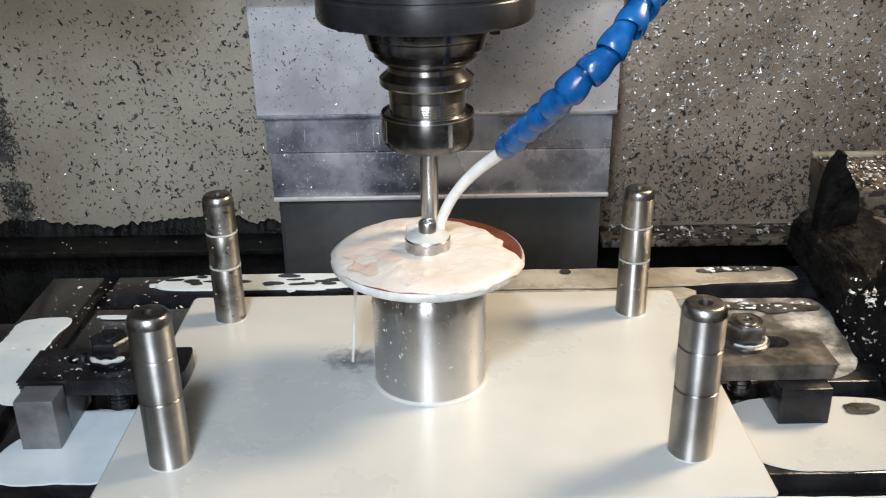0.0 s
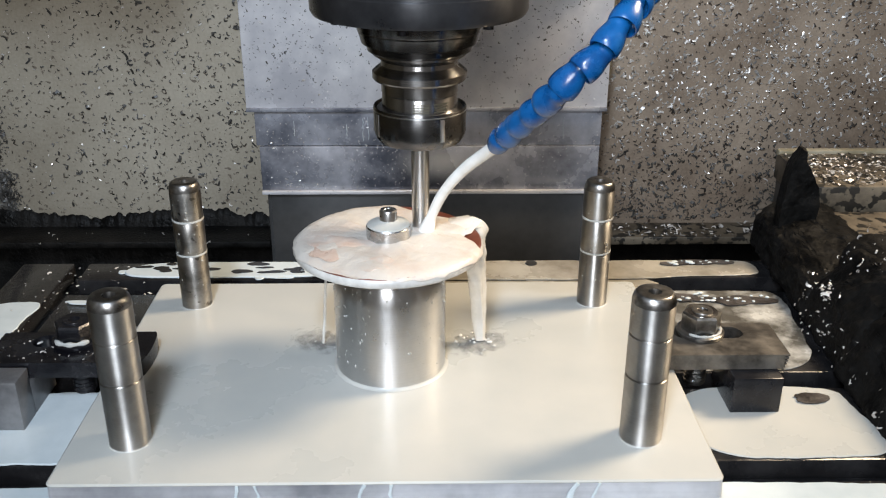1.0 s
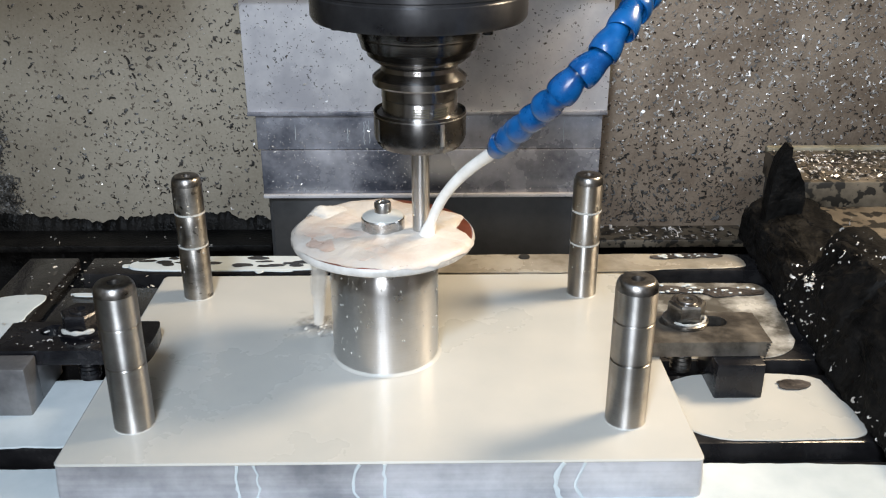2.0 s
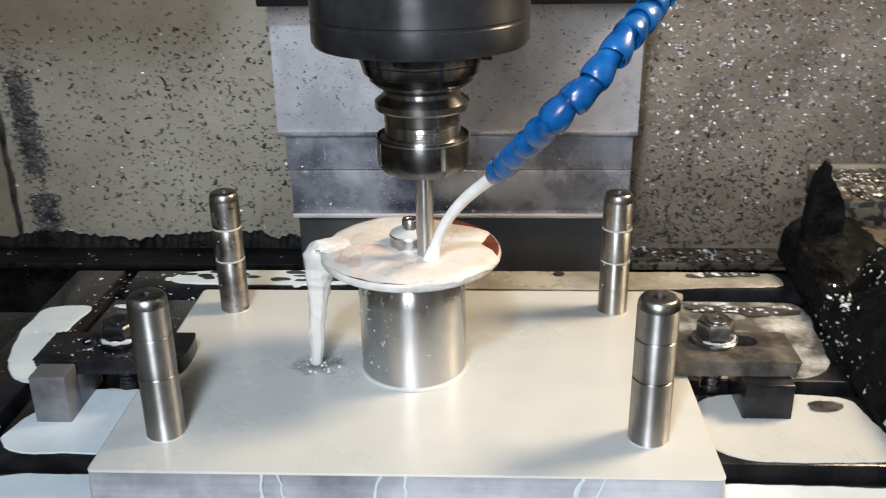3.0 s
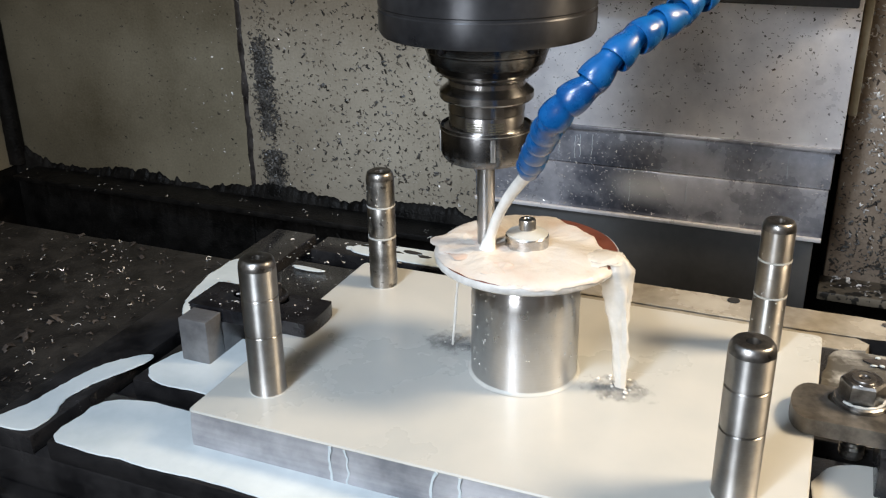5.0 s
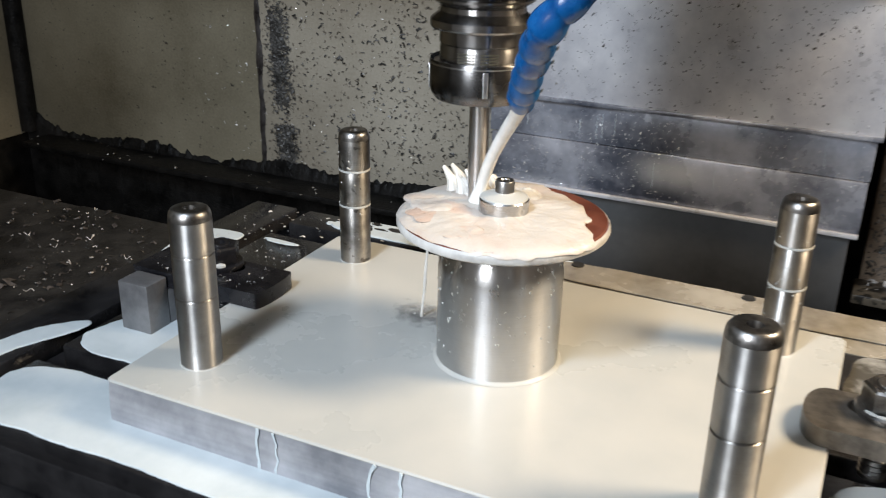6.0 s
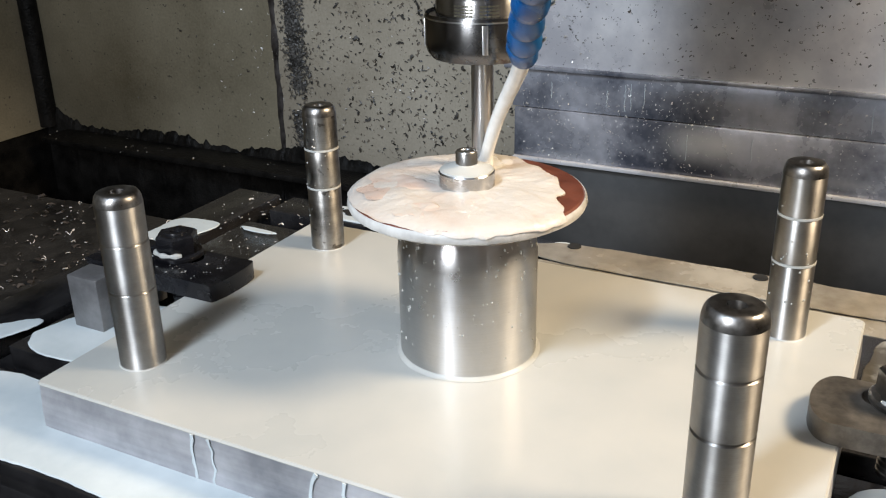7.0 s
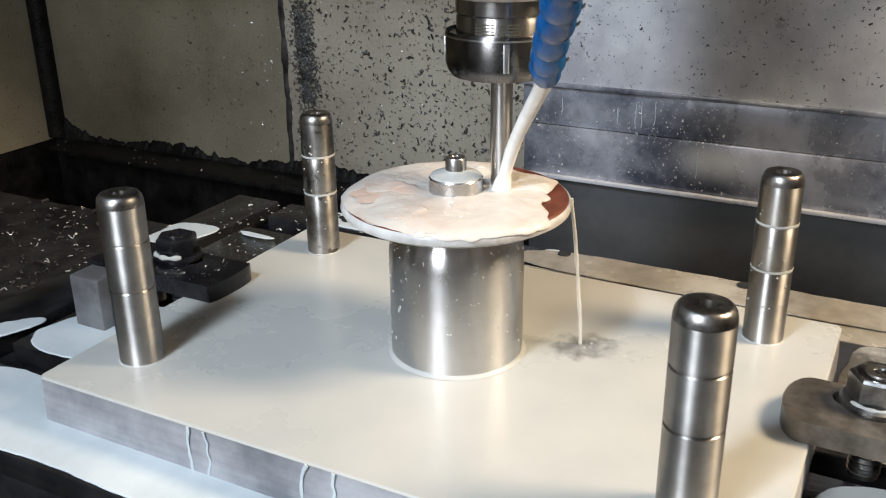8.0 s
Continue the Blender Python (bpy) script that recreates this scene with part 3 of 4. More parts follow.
part("collar", at_tool([(0.01, 0.2455), (0.0300, 0.2450), (0.0316, 0.2435), (0.0316, 0.2425), (0.0308, 0.2420), (0.0316, 0.2414), (0.0316, 0.2402), (0.0308, 0.2397), (0.0316, 0.2390),
                        (0.0316, 0.2340), (0.0300, 0.2330), (0.0300, 0.2322), (0.0312, 0.2312), (0.0312, 0.2262), (0.0270, 0.2235), (0.0255, 0.2225), (0.01, 0.2225)]), HOLDER, holder, "grooved bright collar")
part("flange", at_tool([(0.01, 0.2225), (0.0258, 0.2225), (0.0262, 0.2195), (0.0305, 0.2160), (0.0318, 0.2148), (0.0318, 0.2108), (0.0308, 0.2095), (0.0262, 0.2090), (0.01, 0.2090)]), HOLDER, holder, "gripper flange with a groove above")
part("neck", at_tool([(0.01, 0.2090), (0.0260, 0.2090), (0.0260, 0.2012), (0.0252, 0.2004), (0.0252, 0.1996), (0.0256, 0.1990), (0.0256, 0.1880), (0.01, 0.1880)]), HOLDER, holder)
nut = part("collet_nut", at_tool([(0.01, 0.1895), (0.0285, 0.1895), (0.0312, 0.1915), (0.0317, 0.1905), (0.0317, 0.1745), (0.0305, 0.1705), (0.0280, 0.1672), (0.0200, 0.1668), (0.0090, 0.1700), (0.01, 0.1700)]), NUT, holder, "dark knurled-edge collet nut")
part("nut_rim", at_tool([(0.0300, 0.1900), (0.0319, 0.1898), (0.0319, 0.1890), (0.0300, 0.1888)]), STEEL, holder, "bright worn rim of the nut")
for a in (-62, 28, 118, 208):
    bm = box(-0.0016, 0.0016, 0.0309, 0.0321, 0.006, 0.0212, 0.0003)
    bmesh.ops.transform(bm, matrix=pose(0, 0, 0, 0, 0, a - 90), verts=bm.verts)
    part("spanner_slot", bm, STEEL, holder, "pale spanner slot")
# two blocks of engraved marks on the neck, too small to read
for a0 in (-98, -66):
    for row in range(4):
        for c in range(5):
            bm = box(-0.0009, 0.0009, 0.0253, 0.02575, 0.0, 0.0009)
            bmesh.ops.transform(bm, matrix=pose(0, 0, 0.0245 + row * 0.0017, 0, 0, a0 + c * 5.0 - 90), verts=bm.verts)
            part("engraved_mark", bm, INK, holder)
part("cutter", at_tool([(0.001, 0.172), (0.0063, 0.172), (0.0063, 0.118), (0.0060, 0.117), (0.0060, 0.0985), (0.001, 0.0985)], 32), STEEL, holder, "plain round cutter shank")

# ---- jointed coolant hose and its jet ----
HOSE_END = Vector((0.0640, -0.0455, 0.1810))
hose = thing("coolant_hose", "blue jointed plastic coolant hose with a wet nozzle", "hose", x=HOSE_END.x, y=HOSE_END.y, z=HOSE_END.z)
LINE = [HOSE_END] + [Vector(p) for p in ((0.0783, -0.0755, 0.2060), (0.0955, -0.1030, 0.2325), (0.1083, -0.1075, 0.2469), (0.1214, -0.1035, 0.2605), (0.1312, -0.0931, 0.2712), (0.1443, -0.0715, 0.2805),
                                         (0.1580, -0.0480, 0.2900), (0.1780, -0.0150, 0.3040), (0.2000, 0.0200, 0.3220), (0.2200, 0.0480, 0.3420), (0.2400, 0.0750, 0.3650))]


def along(s):
    """A place on the hose's middle line, s in stretches of it."""
    i = max(0, min(int(s), len(LINE) - 2))
    f = s - i
    p0, p1, p2, p3 = LINE[max(i - 1, 0)], LINE[i], LINE[i + 1], LINE[min(i + 2, len(LINE) - 1)]
    return 0.5 * (2 * p1 + (p2 - p0) * f + (2 * p0 - 5 * p1 + 4 * p2 - p3) * f * f + (3 * p1 - p0 - 3 * p2 + p3) * f ** 3)


# places a link's length apart along the line
joints, gone, want = [LINE[0]], 0.0, 0.0150
last = LINE[0]
for i in range(1, 2201):
    p = along(i * 11 / 2200)
    gone += (p - last).length
    last = p
    if gone >= want:
        joints.append(p)
        want += 0.0165
off = Matrix.Translation(-HOSE_END)
rnd = random.Random(4)
for count, (a, b) in enumerate(zip(joints, joints[1:])):
    m = Matrix.Translation(a) @ (b - a).to_track_quat("Z", "Y").to_matrix().to_4x4() @ pose(0, 0, 0, rnd.uniform(-9, 9), rnd.uniform(-9, 9), 0)
    h = (b - a).length
    k = (0.80 + 0.09 * min(1, count / 6)) * rnd.uniform(0.96, 1.04)
    if count == 0:
        prof = [(0.0044, 0.0005), (0.0050, -0.0025), (0.0062, -0.0025), (0.0070, 0.0), (0.0074, 0.0050), (0.0078, 0.0085), (0.0072, 0.0105), (0.0058, 0.0125), (0.0054, h), (0.0040, h * 1.15)]
    else:
        prof = [(0.0070 * k, 0.0010), (0.0086 * k, -0.0022), (0.0095 * k, -0.0024), (0.0101 * k, -0.0012), (0.0103 * k, 0.0010), (0.0102 * k, 0.0034), (0.0098 * k, 0.0058), (0.0092 * k, 0.0080), (0.0085 * k, 0.0100), (0.0079 * k, 0.0118), (0.0076 * k, 0.0134), (0.0076 * k, h), (0.0060 * k, h * 1.15)]
    link = part("nozzle" if count == 0 else "link", lathe(prof, 32, frame_m=off @ m), BLUE, hose, "tapered blue nozzle" if count == 0 else "")
    if 0 < count < 7:
        for _ in range(2):
            a0 = rnd.uniform(-2.2, 0.4)
            q = off @ m @ Vector((0.0096 * k * math.cos(a0), 0.0096 * k * math.sin(a0), rnd.uniform(-0.001, 0.006)))
            part("foam_fleck", add_tube(bmesh.new(), [q, q + Vector((0.0012, 0.0003, 0.0010)), q + Vector((0.0022, 0.0, 0.0024))], [0.0004, 0.0008, 0.0003], 8), MILK, hose, "white coolant fleck")

P0, P1, P2, P3 = Vector((0.0652, -0.0482, 0.1832)), Vector((0.0525, -0.0215, 0.1615)), Vector((0.0290, -0.0020, 0.1450)), Vector((0.0190, 0.0040, 0.1005))
pts, rad = [], []
for i in range(41):
    f = i / 40
    p = P0 * (1 - f) ** 3 + 3 * P1 * f * (1 - f) ** 2 + 3 * P2 * f * f * (1 - f) + P3 * f ** 3
    n = noise.noise_vector(p * 40) * 0.0004
    pts.append(p + n)
    rad.append(0.0043 - 0.0008 * f + 0.0003 * noise.noise(p * 90) + (0.0025 * max(0, f - 0.9) / 0.1))
jet = tagged(finish("coolant_jet", add_tube(bmesh.new(), pts, rad, 20), STREAM), "white jet of milky coolant from the hose", "coolant jet")

# ---- machine table with slots and gutter (rides) ----
TZ = -0.030
table = thing("machine_table", "wet cast iron machine table with slots, half flooded with coolant", "table", z=TZ, ride=True)
part("bed", box(-0.372, 0.62, -0.178, 0.245, -0.100, -0.016, 0.003), IRON, table)
for y0, y1 in ((-0.178, -0.1055), (-0.0835, 0.0085), (0.0305, 0.1755), (0.2055, 0.245)):
    part("table_strip", box(-0.307, 0.60, y0, y1, -0.0165, 0.0, 0.002), IRON, table)
part("end_rim", box(-0.372, -0.322, -0.178, 0.245, -0.0165, 0.0, 0.002), IRON, table)
part("front_ledge", box(-0.372, 0.62, -0.196, -0.178, -0.060, -0.045, 0.003), IRON, table)
part("front_ledge", box(-0.372, 0.62, -0.205, -0.178, -0.100, -0.085, 0.003), IRON, table)
for hx in (-0.018, 0.13, 0.28):
    # a flat dark disc stands for the shaded hole
    part("rail_hole", lathe([(0.001, 0.0024), (0.0055, 0.0024), (0.0058, 0.0008), (0.001, 0.0008)], 20, hx, 0.236), HOLLOW, table, "dark screw hole")

pool = thing("coolant_pool", "pale coolant lying in pools on the table", "coolant", z=TZ, ride=True)
Z1, Z2 = 0.0004, 0.0020
OUT = {
    "front": [(-0.3065, -0.1775), (-0.3068, -0.150), (-0.305, -0.122), (-0.285, -0.108), (-0.24, -0.1062), (-0.20, -0.108), (0.10, -0.108), (0.24, -0.107), (0.33, -0.110), (0.42, -0.12), (0.45, -0.16), (0.42, -0.177), (0.1, -0.1775), (-0.12, -0.1775), (-0.16, -0.174), (-0.20, -0.1775), (-0.27, -0.1775)],
    "left": [(-0.300, -0.040), (-0.306, -0.066), (-0.292, -0.0825), (-0.25, -0.0828), (-0.206, -0.0828), (-0.206, 0.006), (-0.24, 0.0075), (-0.27, 0.004), (-0.285, -0.012)],
    "rim": [(-0.372, -0.176), (-0.356, -0.150), (-0.353, -0.125), (-0.349, -0.086), (-0.334, -0.060), (-0.314, -0.043), (-0.309, -0.056), (-0.318, -0.076), (-0.329, -0.099), (-0.334, -0.130), (-0.326, -0.152), (-0.325, -0.1765)],
    "rail": [(-0.06, 0.2010), (0.12, 0.2005), (0.24, 0.2015), (0.27, 0.2070), (0.30, 0.2075), (0.345, 0.208), (0.352, 0.222), (0.35, 0.236), (0.335, 0.2435), (0.1, 0.2435), (-0.05, 0.2435)],
    "behind": [(-0.371, 0.150), (-0.345, 0.160), (-0.316, 0.158), (-0.326, 0.118), (-0.322, 0.080), (-0.302, 0.052), (-0.300, 0.030), (-0.309, 0.012), (-0.335, 0.018), (-0.358, 0.055), (-0.368, 0.10)],
    "right_front": [(0.211, -0.082), (0.30, -0.082), (0.346, -0.080), (0.352, -0.06), (0.350, -0.045), (0.346, -0.030), (0.342, -0.015), (0.340, 0.006), (0.29, 0.0075), (0.211, 0.007)],
    "right_back": [(0.211, 0.032), (0.27, 0.0312), (0.33, 0.033), (0.345, 0.07), (0.350, 0.12), (0.352, 0.160), (0.345, 0.1735), (0.300, 0.1740), (0.250, 0.1738), (0.211, 0.1735)],
}
def ragged(pts):
    """An outline, rounded and then made uneven."""
    out = []
    for px, py in smooth_loop(ccw(pts), 4):
        n = noise.noise_vector(Vector((px * 45, py * 45, 3.0))) * 0.0026 + noise.noise_vector(Vector((px * 150, py * 150, 7.0))) * 0.0012
        out.append((px + n.x, py + n.y * 0.6))
    return out


for k, pts in OUT.items():
    part("pool_sheet", slab(ragged(pts), Z1, Z2 - 0.0006, 0.0008), THIN_FILM if k == "right_back" else RAIL_FILM if k == "rail" else MILK if k == "right_front" else MILK_POOL, pool, "cream film on the rail" if k == "rail" else "")
part("pool_sheet", slab([(-0.03, 0.1757), (0.10, 0.1757), (0.225, 0.1757), (0.245, 0.182), (0.248, 0.195), (0.235, 0.2053), (0.2, 0.2053), (0.0, 0.2053), (-0.045, 0.2050), (-0.05, 0.188)], -0.0158, -0.0006, 0.0008), RAIL_FILM, pool, "coolant standing in the slot")
# islands of foam on the wet iron behind the plate
rnd = random.Random(77)
for k in range(26):
    cx, cy = rnd.uniform(-0.285, 0.06), rnd.uniform(0.15, 0.236)
    if 0.172 < cy < 0.209:
        cy = 0.222
    part("foam_island", slab(blob(rnd, cx, cy, rnd.uniform(0.005, 0.02), rnd.uniform(0.003, 0.007 if cy > 0.2 else 0.012), 30, 0.5), Z1, Z2 - 0.0008, 0.0005), MILK_POOL, pool, "small white island of coolant")
for k in range(8):
    part("foam_island", slab(blob(rnd, rnd.uniform(0.22, 0.34), rnd.uniform(0.15, 0.17), rnd.uniform(0.003, 0.009), rnd.uniform(0.002, 0.004), 26, 0.5), Z1, Z2 - 0.0009, 0.0005), MILK_POOL, pool, "small white island of coolant")

part("pool_sheet", slab([(-0.262, 0.210), (-0.20, 0.208), (-0.12, 0.2085), (-0.075, 0.210), (-0.065, 0.226), (-0.08, 0.2425), (-0.16, 0.243), (-0.24, 0.2425), (-0.268, 0.228)], Z1, Z2, 0.0012, 3), MILK_POOL, pool)
part("pool_sheet", slab([(-0.20, 0.140), (-0.06, 0.1385), (-0.05, 0.150), (-0.08, 0.163), (-0.13, 0.158), (-0.17, 0.170), (-0.21, 0.160)], Z1, Z2, 0.0012, 3), MILK_POOL, pool)
for k in range(34):
    if k < 16:
        cx, cy, rx, ry = rnd.uniform(-0.255, -0.075), rnd.uniform(0.214, 0.238), rnd.uniform(0.004, 0.014), rnd.uniform(0.002, 0.005)
    elif k < 24:
        cx, cy, rx, ry = rnd.uniform(-0.19, -0.06), rnd.uniform(0.144, 0.158), rnd.uniform(0.003, 0.009), rnd.uniform(0.002, 0.004)
    elif k < 27:
        cx, cy, rx, ry = rnd.uniform(0.304, 0.322), rnd.uniform(-0.016, -0.006), rnd.uniform(0.010, 0.016), rnd.uniform(0.003, 0.006)
    elif k < 31:
        cx, cy, rx, ry = 0.262 + 0.020 * (k - 27) + rnd.uniform(-0.006, 0.006), rnd.uniform(0.150, 0.163), rnd.uniform(0.014, 0.022), rnd.uniform(0.005, 0.009)
    else:
        cx, cy, rx, ry = 0.272 + 0.022 * (k - 31), rnd.uniform(0.230, 0.236), rnd.uniform(0.013, 0.018), rnd.uniform(0.004, 0.006)
    part("oil_spot", slab(blob(rnd, cx, cy, rx, ry, 36, 0.5), Z2 + 0.0001, Z2 + 0.0003 + 0.00002 * k), IRON if k < 24 else SMEAR_DARK, pool, "dark oily gap in the coolant")

for k in range(40):
    cx, cy = (rnd.uniform(0.25, 0.34), rnd.uniform(0.148, 0.166)) if k < 24 else (rnd.uniform(0.262, 0.325), rnd.uniform(0.229, 0.238))
    q = rnd.uniform(0.0006, 0.0022)
    part("bubble", lathe([(q, 0.0), (q * 0.9, q * 0.3), (q * 0.5, q * 0.55), (q * 0.1, q * 0.6)], 12, frame_m=Matrix.Translation((cx, cy, Z2 + 0.001)) @ Matrix.Diagonal((rnd.uniform(1, 2.2), 1, 1, 1))), MILK_POOL, pool)

# ---- die plate with its film of coolant ----
plate = thing("steel_plate", "thick ground steel plate flooded with milky coolant", "plate", z=TZ, ride=True)
CORN = []
for cx, cy, a0 in ((0.2035, -0.138, -90), (0.2035, 0.131, 0), (-0.200, 0.131, 90), (-0.200, -0.138, 180)):
    for i in range(7):
        a = math.radians(a0 + 15 * i)
        CORN.append((cx + 0.005 * math.cos(a), cy + 0.005 * math.sin(a)))
part("plate_body", slab(CORN, 0.0, 0.0286, 0.0012), PLATE_SIDE, plate, "grey ground plate sides")
film = part("coolant_film", slab([(px * 0.997, py * 0.997) for px, py in CORN], 0.0286, 0.0300, 0.0012), MILK, plate, "glossy cream film of coolant")
rnd = random.Random(12)
# dribbles down the front edge
for x0, w in ((-0.089, 0.0013), (-0.078, 0.0010), (-0.012, 0.0012), (0.004, 0.0013), (0.118, 0.0020), (0.132, 0.0012)):
    pts = []
    d = rnd.uniform(-0.006, 0.006)
    for i in range(9):
        f = i / 8
        pts.append((x0 + d * math.sin(f * 3) + rnd.uniform(-0.0008, 0.0008), -0.1432, 0.0288 - 0.0284 * f))
    run = add_tube(bmesh.new(), pts, [w * rnd.uniform(0.6, 1.1) for _ in pts], 8)
    bmesh.ops.transform(run, matrix=Matrix.Translation((0, -0.1431, 0)) @ Matrix.Diagonal((1, 0.3, 1, 1)) @ Matrix.Translation((0, 0.1431, 0)), verts=run.verts)
    part("dribble", run, MILK_POOL, plate, "white dribble of coolant")
# ---- guide pins ----
def guide_pin(x, y, r, mat, groove, label, ring_foam, h):
    p = thing("guide_pin", label, "pin", "guide pins of the plate", x, y, 0.0, True)
    part("rounded_end", lathe([(0.0034, h - 0.006), (0.0042, h - 0.0004), (r * 0.76, h), (r * 0.84, h - 0.0005), (r * 0.94, h - 0.0024), (r * 0.985, h - 0.0048), (r, h - 0.0070), (r - 0.002, h - 0.0070)], 40), PIN_TOP, p, "worn rounded end")
    prof = [(0.0034, h - 0.0071), (r, h - 0.0071)]
    for z in (0.0770, 0.0480):
        prof += [(r, z + 0.0010), (r - groove, z + 0.0004), (r - groove, z - 0.0004), (r, z - 0.0010)]
    prof += [(r, 0.0), (0.002, 0.0)]
    part("shank", lathe(prof, 40), mat, p)
    part("centre_hole", lathe([(0.0005, h - 0.0062), (0.0036, h - 0.0062), (0.0036, h - 0.0050), (0.0005, h - 0.0050)], 16), HOLLOW, p, "dark centre hole")
    if ring_foam:
        for z in (0.0770, 0.0480):
            part("foam_ring", lathe([(r - 0.001, z + 0.0009), (r + 0.0002, z + 0.0007), (r + 0.0002, z - 0.0007), (r - 0.001, z - 0.0009)], 32), MILK, p, "white coolant in the groove")
    part("foot_film", lathe([(r - 0.001, 0.0001), (r + 0.0008, 0.0001), (r + 0.0003, 0.0004), (r + 0.0001, 0.0008), (r - 0.001, 0.0008)], 32), MILK, p, "coolant drawn up round the foot")
    r2 = random.Random(int(1000 * (x + 2 * y)) + 7)
    if ring_foam:
        for k in range(22):
            a, z = r2.uniform(-2.6, -0.4), r2.uniform(0.02, 0.10)
            part("droplet", lathe([(0.0002, -0.0009), (0.0006, -0.0006), (0.0009, 0), (0.0006, 0.0007), (0.0002, 0.0009)], 8, frame_m=Matrix.Translation((r * math.cos(a), r * math.sin(a), z)) @ Matrix.Scale(r2.uniform(0.3, 0.8), 4)), MILK, p)
    return p


guide_pin(-0.165, -0.0970, 0.0132, PIN, 0.0005, "bright steel guide pin with two turned grooves", False, 0.1055)
guide_pin(0.1652, -0.0966, 0.0136, PIN, 0.0010, "bright steel guide pin with two dark grooves", False, 0.1055)
guide_pin(-0.165, 0.0970, 0.0123, PIN_WET, 0.0004, "stained steel guide pin spattered with coolant", True, 0.1085)
guide_pin(0.165, 0.0972, 0.0123, PIN, 0.0004, "steel guide pin with white coolant in its grooves", True, 0.1080)

# ---- workpiece: post, disc, hub ----
work = thing("workpiece", "steel post carrying a wide red-brown disc with a hub", "workpiece", ride=True)
part("post", lathe([(0.002, 0.0), (0.0400, 0.0), (0.0400, 0.0640), (0.0395, 0.0690), (0.0382, 0.0740), (0.0360, 0.0790), (0.0335, 0.0850), (0.0325, 0.0910), (0.002, 0.0910)], 96), STEEL, work, "polished steel post with a rounded shoulder")
part("post_foot_film", lathe([(0.038, 0.0002), (0.0424, 0.0002), (0.0410, 0.0009), (0.0401, 0.0022), (0.038, 0.0022)], 72), MILK, work, "coolant drawn up round the post")
disc = part("disc", lathe([(0.0020, 0.0908), (0.0503, 0.0900), (0.0619, 0.0908), (0.0654, 0.0930), (0.0661, 0.0946), (0.0656, 0.0972), (0.0640, 0.0990), (0.0020, 0.0990)], 128), RUST, work, "red-brown disc with a bevelled rim")
part("rim_film", lathe([(0.0542, 0.0902), (0.0561, 0.0896), (0.0624, 0.0905), (0.0659, 0.0926), (0.0667, 0.0946), (0.0662, 0.0968), (0.0654, 0.0981), (0.0648, 0.0978), (0.0655, 0.0960), (0.0658, 0.0944), (0.0619, 0.0914), (0.0542, 0.0908)], 128), RIM, disc, "coolant film under the rim")
part("hub", lathe([(0.0020, 0.0980), (0.0156, 0.0980), (0.0156, 0.1096), (0.0150, 0.1104), (0.0020, 0.1108)], 48), PLAIN_STEEL, work, "polished round hub")
part("hub_foam", lathe([(0.0020, 0.1107), (0.0152, 0.1100), (0.0146, 0.1112), (0.0112, 0.1126), (0.0082, 0.1134), (0.0066, 0.1142), (0.0020, 0.1140)], 40), MILK, work, "thin foam lying on the hub")
part("stud", lathe([(0.001, 0.1110), (0.0061, 0.1110), (0.0061, 0.1205), (0.0055, 0.1215), (0.0030, 0.1215), (0.0025, 0.1209), (0.001, 0.1209)], 32), PLAIN_STEEL, work, "steel stud end")
rnd = random.Random(55)
for k in range(150):
    a, z = rnd.uniform(-3.1, 0.3), 0.006 + 0.070 * rnd.random() ** (0.35 if k % 3 else 1.0)
    rr = 0.0400 if z < 0.064 else 0.0400 - (z - 0.064) ** 2 * 17
    part("droplet", lathe([(0.0002, -0.0008), (0.0006, -0.0005), (0.0008, 0), (0.0006, 0.0006), (0.0002, 0.0008)], 8, frame_m=Matrix.Translation((rr * math.cos(a), rr * math.sin(a), z)) @ Matrix.Diagonal((1, 1, rnd.uniform(0.8, 2.2), 1)) @ Matrix.Scale(rnd.choice((0.3, 0.35, 0.4, 0.5, 0.8)), 4)), MILK, work)


def foam_sheet(edge, z_low, height, seed, rings=22, n=200, inner=0.0, droop=0.0):
    """A lumpy sheet of foam about the disc's middle; edge(angle) is its outline."""
    bm = bmesh.new()
    rows = []
    mean = sum(edge(2 * math.pi * k / n) for k in range(n)) / n
    for j in range(rings + 1):
        f = j / rings
        row = []
        for k in range(n):
            a = 2 * math.pi * k / n
            r = inner + (mean - inner) * f + (edge(a) - mean) * f ** 9
            p = Vector((r * math.cos(a), r * math.sin(a), 0))
            h = height * (1 - f ** 9) + (0.0014 * noise.noise(p * 45 + Vector((seed, 0, 0))) + 0.0006 * noise.noise(p * 120) + 0.0003 * noise.noise(p * 260)) * (1 - f ** 12) + 0.0002 * noise.noise(p * 300)
            row.append(bm.verts.new((p.x, p.y, z_low + max(0.0002, h) - droop * max(0.0, r - 0.0645))))
        rows.append(row)
    for a, b in zip(rows, rows[1:]):
        for k in range(n):
            bm.faces.new((a[k], a[(k + 1) % n], b[(k + 1) % n], b[k]))
    low = [bm.verts.new((v.co.x, v.co.y, z_low - droop * max(0.0, math.hypot(v.co.x, v.co.y) - 0.0650) * 1.5)) for v in rows[-1]]
    for k in range(n):
        bm.faces.new((rows[-1][k], rows[-1][(k + 1) % n], low[(k + 1) % n], low[k]))
    bm.faces.new(low)
    bm.faces.new(rows[0])
    return bm


